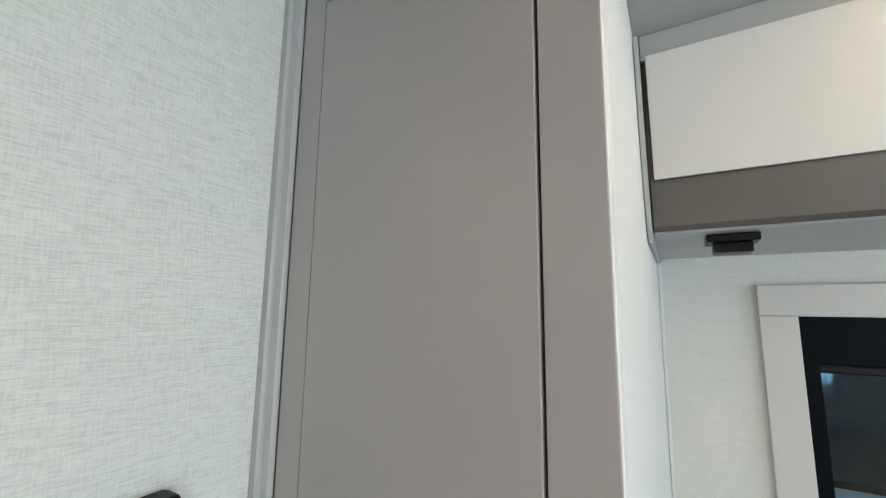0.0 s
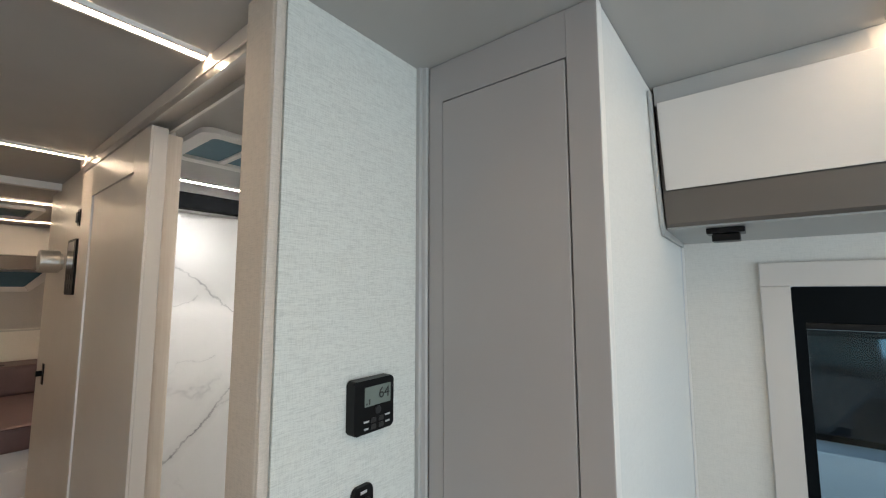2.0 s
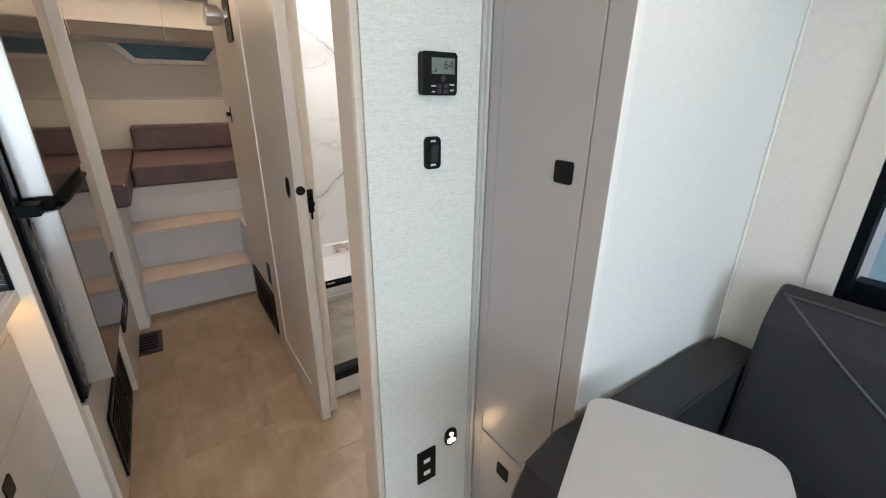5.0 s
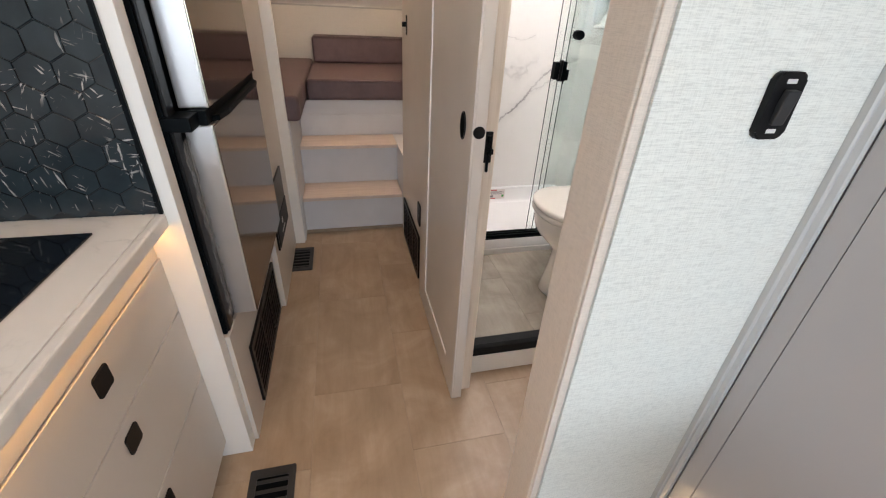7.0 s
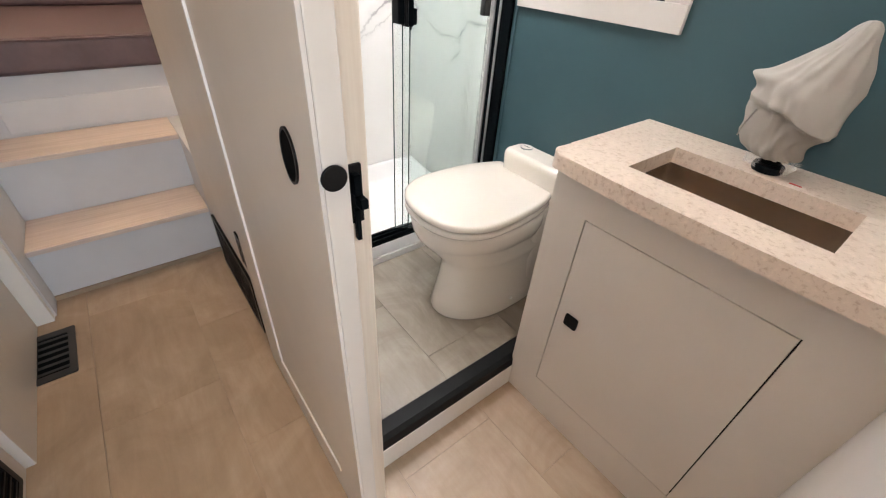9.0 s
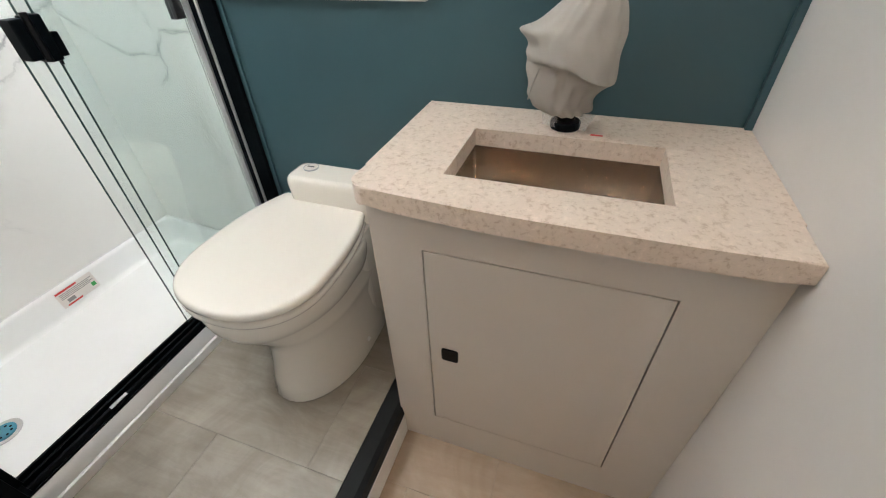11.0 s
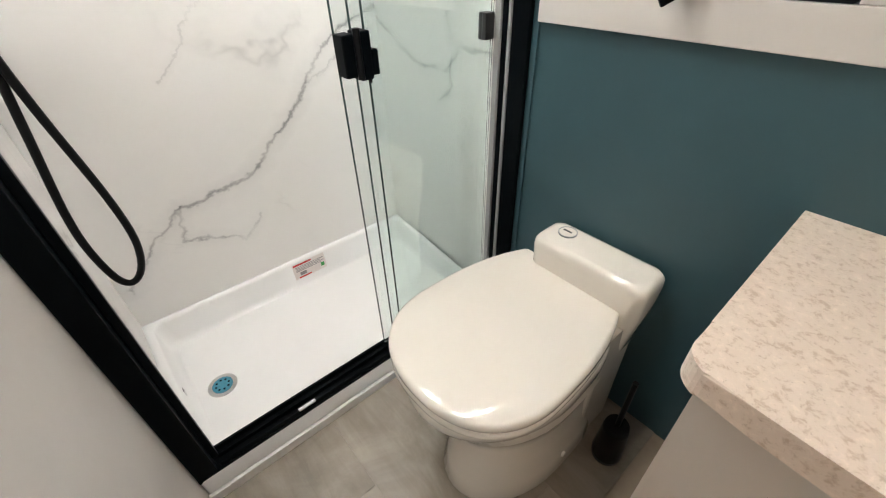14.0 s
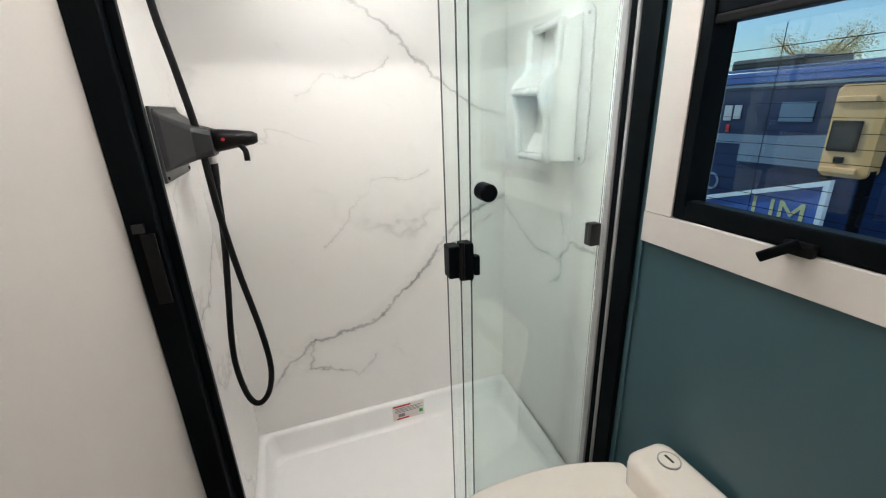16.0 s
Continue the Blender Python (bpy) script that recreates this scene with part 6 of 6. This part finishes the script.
for y, z in ((YB - 0.054, bz1 - 0.036), (YB - 0.112, bz0 + 0.200), (YB - 0.086, bz0 + 0.022)):
    part("front_lip", tube(bmesh.new(), [(bx0 + 0.050, y, z), (bx1 - 0.056, y, z)], 0.011, 12), M_ACRYL, sh)
for z, d in ((bz0 + 0.010, 0.086), (bz0 + 0.188, 0.108), (bz1 - 0.040, 0.052)):
    part("shelf", boxes((bx0 + 0.0665, bx1 - 0.0705, YB - d, YB - 0.0065, z, z + 0.022), bev=0.007, seg=3), M_ACRYL, sh)
part("sloped_tray", prism(bmesh.new(), [(YB - 0.0066, bz0 + 0.0325), (YB - 0.072, bz0 + 0.0325), (YB - 0.070, bz0 + 0.048), (YB - 0.046, bz0 + 0.085), (YB - 0.038, bz0 + 0.187), (YB - 0.0066, bz0 + 0.187)], "x", bx0 + 0.0668, bx1 - 0.0708, 0.006, 3), M_ACRYL, sh)
part("sloped_tray", prism(bmesh.new(), [(YB - 0.0066, bz0 + 0.2105), (YB - 0.060, bz0 + 0.2105), (YB - 0.034, bz0 + 0.245), (YB - 0.026, bz1 - 0.041), (YB - 0.0066, bz1 - 0.041)], "x", bx0 + 0.0668, bx1 - 0.0708, 0.006, 3), M_ACRYL, sh)
for x, z in ((bx1 - 0.018, bz1 - 0.022), (bx1 - 0.018, bz0 + 0.022), (bx0 + 0.018, bz1 - 0.022), (bx0 + 0.018, bz0 + 0.022)):
    part("screw", prism(bmesh.new(), disc(x, z, 0.005, 12), "y", YB - 0.008, YB - 0.0062), M_CHROME, sh)

# ---- outside ----
structure("ground", boxes((-400, 400, -400, 400, -0.95, -0.85)), M_ASPHALT, "grey asphalt sales lot", "ground")


def coach(name, x0, x1, y0, y1, body, band, label, win_rows, stripes, top=2.45):
    t = thing(name, (x0 + x1) / 2, y0, -0.85, label, "motorhome")
    part("body", prism(bmesh.new(), rrect(y0, y1, -0.25, top, 0.12, 4), "x", x0, x1, 0.05), body, t)
    for z0, z1, m in stripes:
        part("stripe", boxes((x0 + 0.06, x1 - 0.06, y0 - 0.006, y0 + 0.02, z0, z1)), m, t)
    for wx0, wx1, z0, z1 in win_rows:
        w = part("window", ring_prism(bmesh.new(), rrect(wx0, wx1, z0, z1, 0.09, 6), rrect(wx0 + 0.035, wx1 - 0.035, z0 + 0.035, z1 - 0.035, 0.07, 6), "y", y0 - 0.022, y0 - 0.001), M_BLACK, t)
        part("pane", prism(bmesh.new(), rrect(wx0 + 0.034, wx1 - 0.034, z0 + 0.034, z1 - 0.034, 0.07, 6), "y", y0 - 0.012, y0 - 0.007), M_BGLASS, w)
    for wx in (x0 + 1.0, x1 - 1.0):
        w = part("wheel", prism(bmesh.new(), disc(wx, -0.45, 0.40, 28), "y", y0 - 0.02, y0 + 0.2, 0.03), M_RUBBER, t)
        part("rim", prism(bmesh.new(), disc(wx, -0.45, 0.22, 24), "y", y0 - 0.03, y0 - 0.0205), M_SILVER, w)
    return t


nb = coach("parked_motorhome", -0.9, 6.2, 3.0, 5.3, M_RVWHITE, None, "white motorhome with dark rounded windows parked alongside", [(0.19, 1.02, 0.77, 1.40), (2.2, 3.2, 0.77, 1.40)], [(1.44, 1.54, M_RVSTRIPE), (0.27, 0.34, M_RVSTRIPE), (0.16, 0.22, M_RVBAND)], top=2.2)
nv = coach("parked_motorhome", -12.5, -2.2, 5.0, 7.4, M_RVBLUE, None, "navy blue motorhome with a pale band parked on the lot", [(-5.9, -5.3, 0.9, 1.40)], [(0.96, 1.06, M_RVBAND)], top=1.72)
ac = part("roof_unit", boxes((-5.0, -4.2, 5.5, 6.3, 1.721, 1.85), bev=0.04), M_GREYPL, nv)
part("side_mark", boxes((-4.60, -4.51, 4.990, 4.9985, 1.20, 1.36), bev=0.003), M_PRINT, nv)
part("side_mark", boxes((-4.49, -4.41, 4.990, 4.9985, 1.22, 1.36), bev=0.003), M_PRINT, nv)
part("stripe", boxes((-12.4, -2.26, 4.990, 5.02, 1.575, 1.675), bev=0.004), M_RVTOP, nv, "bright blue upper band")
part("stripe", boxes((-12.4, -2.26, 4.992, 5.02, 1.535, 1.560), bev=0.002), M_RVBAND, nv, "pale blue line")
part("windscreen", prism(bmesh.new(), [(-4.35, 0.78), (-3.20, 0.78), (-3.05, 1.12), (-4.35, 1.04)], "y", 4.985, 4.9895), M_RVBAND, nv, "grey-blue reflecting glass")
part("side_mark", boxes((-4.02, -3.72, 4.990, 4.9985, 1.20, 1.38), bev=0.003), M_RVBAND, nv)
part("side_mark", boxes((-4.55, -4.51, 4.990, 4.9985, 1.08, 1.16), bev=0.003), M_RED, nv)
part("side_mark", ring_prism(bmesh.new(), disc(-4.62, 0.52, 0.10), disc(-4.62, 0.52, 0.075), "y", 4.990, 4.9985), M_RVBAND, nv)
tp = thing("tan_rack_panel", -3.25, 4.75, -0.85, "tan moulded storage panel standing on the lot", "panel")
bm = prism(bmesh.new(), rrect(-3.34, -3.01, 0.80, 1.51, 0.04), "y", 4.55, 4.70, 0.02)
part("panel", bm, M_TAN, tp)
part("window", boxes((-3.32, -3.12, 4.538, 4.549, 1.00, 1.24), bev=0.01), M_BLACK, tp)
for k in range(5):
    part("louvre", boxes((-3.30, -3.14, 4.53, 4.5375, 1.03 + 0.035 * k, 1.05 + 0.035 * k)), M_GREYPL, tp)
part("latch", boxes((-3.25, -3.18, 4.535, 4.549, 0.91, 0.96), bev=0.005), M_BLACK, tp)
for z in (0.85, 1.40):
    part("rib", boxes((-3.33, -3.08, 4.53, 4.549, z - 0.025, z + 0.025), bev=0.01), M_TAN, tp)
part("legs", boxes((-3.335, -3.28, 4.58, 4.66, -0.85, 0.86), (-3.06, -3.005, 4.58, 4.66, -0.85, 0.86)), M_PLASTIC, tp)
sg = thing("sales_sign", -3.75, 4.2, -0.85, "blue sign board with pale yellow lettering and white rim", "sign")
bm = prism(bmesh.new(), [(-4.45, -0.2), (-3.07, -0.2), (-3.07, 0.775), (-4.45, 0.36)], "y", 4.18, 4.20)
part("face", bm, M_SIGN, sg)
part("rim", prism(bmesh.new(), [(-4.47, 0.36), (-3.03, 0.79), (-3.03, 0.83), (-4.47, 0.40)], "y", 4.16, 4.21), M_RVSTRIPE, sg)
part("rim", boxes((-3.069, -3.03, 4.16, 4.21, -0.2, 0.785)), M_RVSTRIPE, sg)
lettering("letters", "UM", 0.30, Matrix.Translation((-3.36, 4.177, 0.50)) @ Matrix.Rotation(radians(90), 4, "X"), M_YELLOW, sg)
part("post", boxes((-4.3, -4.24, 4.20, 4.25, -0.85, 0.39), (-3.2, -3.14, 4.212, 4.25, -0.85, 0.5)), M_SILVER, sg)

# tree beyond the lot
tr = thing("autumn_tree", -8.9, 13.5, -0.85, "sparse tree with yellow-green autumn leaves beyond the lot", "tree")
rnd = random.Random(3)
part("trunk", tube(bmesh.new(), spline([(-8.9, 13.5, -0.85), (-8.85, 13.5, 0.6), (-8.95, 13.55, 1.6), (-8.9, 13.5, 2.3)], 5), [0.16 - 0.006 * k for k in range(16)], 9), M_BARK, tr)
tips = []
bm = bmesh.new()
for k in range(16):
    a = rnd.uniform(0, 6.28)
    p0 = Vector((-8.9, 13.5, rnd.uniform(1.2, 2.2)))
    p2 = p0 + Vector((math.cos(a) * rnd.uniform(0.4, 1.0), math.sin(a) * rnd.uniform(0.4, 1.0), rnd.uniform(0.3, 0.9)))
    p1 = (p0 + p2) / 2 + Vector((0, 0, -0.08))
    pts = spline([p0, p1, p2], 4)
    tube(bm, pts, [0.04 - 0.004 * i for i in range(len(pts))], 5)
    tips += pts[3:]
part("limbs", bm, M_BARK, tr)
vs, fs = [], []
for k in range(17000):
    c = Vector(rnd.choice(tips)) + Vector((rnd.gauss(0, 0.19), rnd.gauss(0, 0.19), rnd.gauss(0, 0.14)))
    u = Vector((rnd.gauss(0, 1), rnd.gauss(0, 1), rnd.gauss(0, 1))).normalized() * 0.017
    w = u.cross(Vector((rnd.gauss(0, 1), rnd.gauss(0, 1), rnd.gauss(0, 1)))).normalized() * 0.010
    n0 = len(vs)
    vs += [tuple(c - u), tuple(c + w), tuple(c + u), tuple(c - w)]
    fs.append((n0, n0 + 1, n0 + 2, n0 + 3))
me = bpy.data.meshes.new("crown")
me.from_pydata(vs, [], fs)
me.materials.append(M_LEAF)
cr = new("crown", me)
cr.parent = tr
cr.location = -ORIGIN[tr]

# ---- tiles of floor and splashback ----


def hex_mesh(r, d):
    bm = bmesh.new()
    rings = []
    for rr, x in ((r, 0.0), (r, d - 0.0008), (r - 0.0008, d)):
        rings.append([(x, rr * math.sin(radians(60 * k)), rr * math.cos(radians(60 * k))) for k in range(6)])
    loft(bm, rings, smooth=False)
    return to_mesh("hex_tile", bm, M_HEX)


bs = thing("splashback", -0.993, -1.0, 0.911, "glossy dark hexagon-tiled splashback with pale veins", "splashback")
part("backing", boxes((-0.9945, -0.9918, KY + 0.002, -0.735, 0.911, 1.60)), M_GROUT, bs)
part("edge_trim", boxes((-0.9945, -0.9870, -0.7345, -0.7265, 0.911, 1.60)), M_BLACK, bs, "black edge trim")
HP = 0.0612
HR = HP / math.sqrt(3) - 0.0012
hm = hex_mesh(HR, 0.0038)
H0, H1 = KY + 0.004, -0.7355


def cut_hex(y, a, b):
    """A tile at y cut to the stretch from a to b."""
    bm = bmesh.new()
    loft(bm, [[(x, HR * math.sin(radians(60 * k)), HR * math.cos(radians(60 * k))) for k in range(6)] for x in (0.0, 0.0038)], smooth=False)
    for lim, sgn in ((a - y, -1), (b - y, 1)):
        geom = list(bm.verts) + list(bm.edges) + list(bm.faces)
        bmesh.ops.bisect_plane(bm, geom=geom, plane_co=(0, lim, 0), plane_no=(0, sgn, 0), clear_outer=True)
        bmesh.ops.holes_fill(bm, edges=[e for e in bm.edges if e.is_boundary])
    return to_mesh("hex_tile", bm, M_HEX)


cuts = {}
for r in range(13):
    for c in range(-1, 11):
        y = -0.766 - HP * c - (HP / 2 if r % 2 else 0)
        z = 0.945 + r * HP * 0.866
        if y + HP / 2 < H0 + 0.008 or y - HP / 2 > H1 - 0.008:
            continue
        whole = y - HP / 2 > H0 and y + HP / 2 < H1
        if not whole and round(y, 5) not in cuts:
            cuts[round(y, 5)] = cut_hex(y, H0, H1)
        o = new("hex_tile", hm if whole else cuts[round(y, 5)])
        o.parent = bs
        o.location = Vector((-0.9916, y, z)) - ORIGIN[bs]


def tile_field(parent, xs, ys, z0, th, stagger, lx, material, clip):
    """Rows of tiles lx long in bands between ys, clipped to (x0, x1)."""
    x0c, x1c = clip
    cache = {}
    for b, (ya, yb) in enumerate(zip(ys, ys[1:])):
        x = xs + stagger[b % len(stagger)]
        while x > x0c:
            x -= lx
        while x < x1c:
            a, e = max(x, x0c), min(x + lx, x1c)
            if e - a > 0.02:
                key = (round(e - a, 4), round(yb - ya, 4))
                if key not in cache:
                    bm = boxes((-key[0] / 2 + 0.0004, key[0] / 2 - 0.0004, -key[1] / 2 + 0.0004, key[1] / 2 - 0.0004, 0, th), bev=0.0006, seg=1)
                    cache[key] = to_mesh("tile", bm, material)
                o = new("tile", cache[key])
                o.parent = parent
                o.location = Vector(((a + e) / 2, (ya + yb) / 2, z0)) - ORIGIN[parent]
            x += lx


tile_field(floor_base, -1.50, (-1.35, -1.19, -0.845, -0.50, -0.155, 0.19, 0.535, 0.88, 1.075), -0.0039, 0.0038, (0.0, 0.07 + 0.305, 0.0, 0.305), 0.61, M_FLOOR, (-2.6, 2.6))
tile_field(bath_floor, -1.80, (0.106, 0.45, 0.795, 1.144), 0.1302, 0.0038, (0.12, 0.425), 0.61, M_BFLOOR, (-1.929, -1.2625))
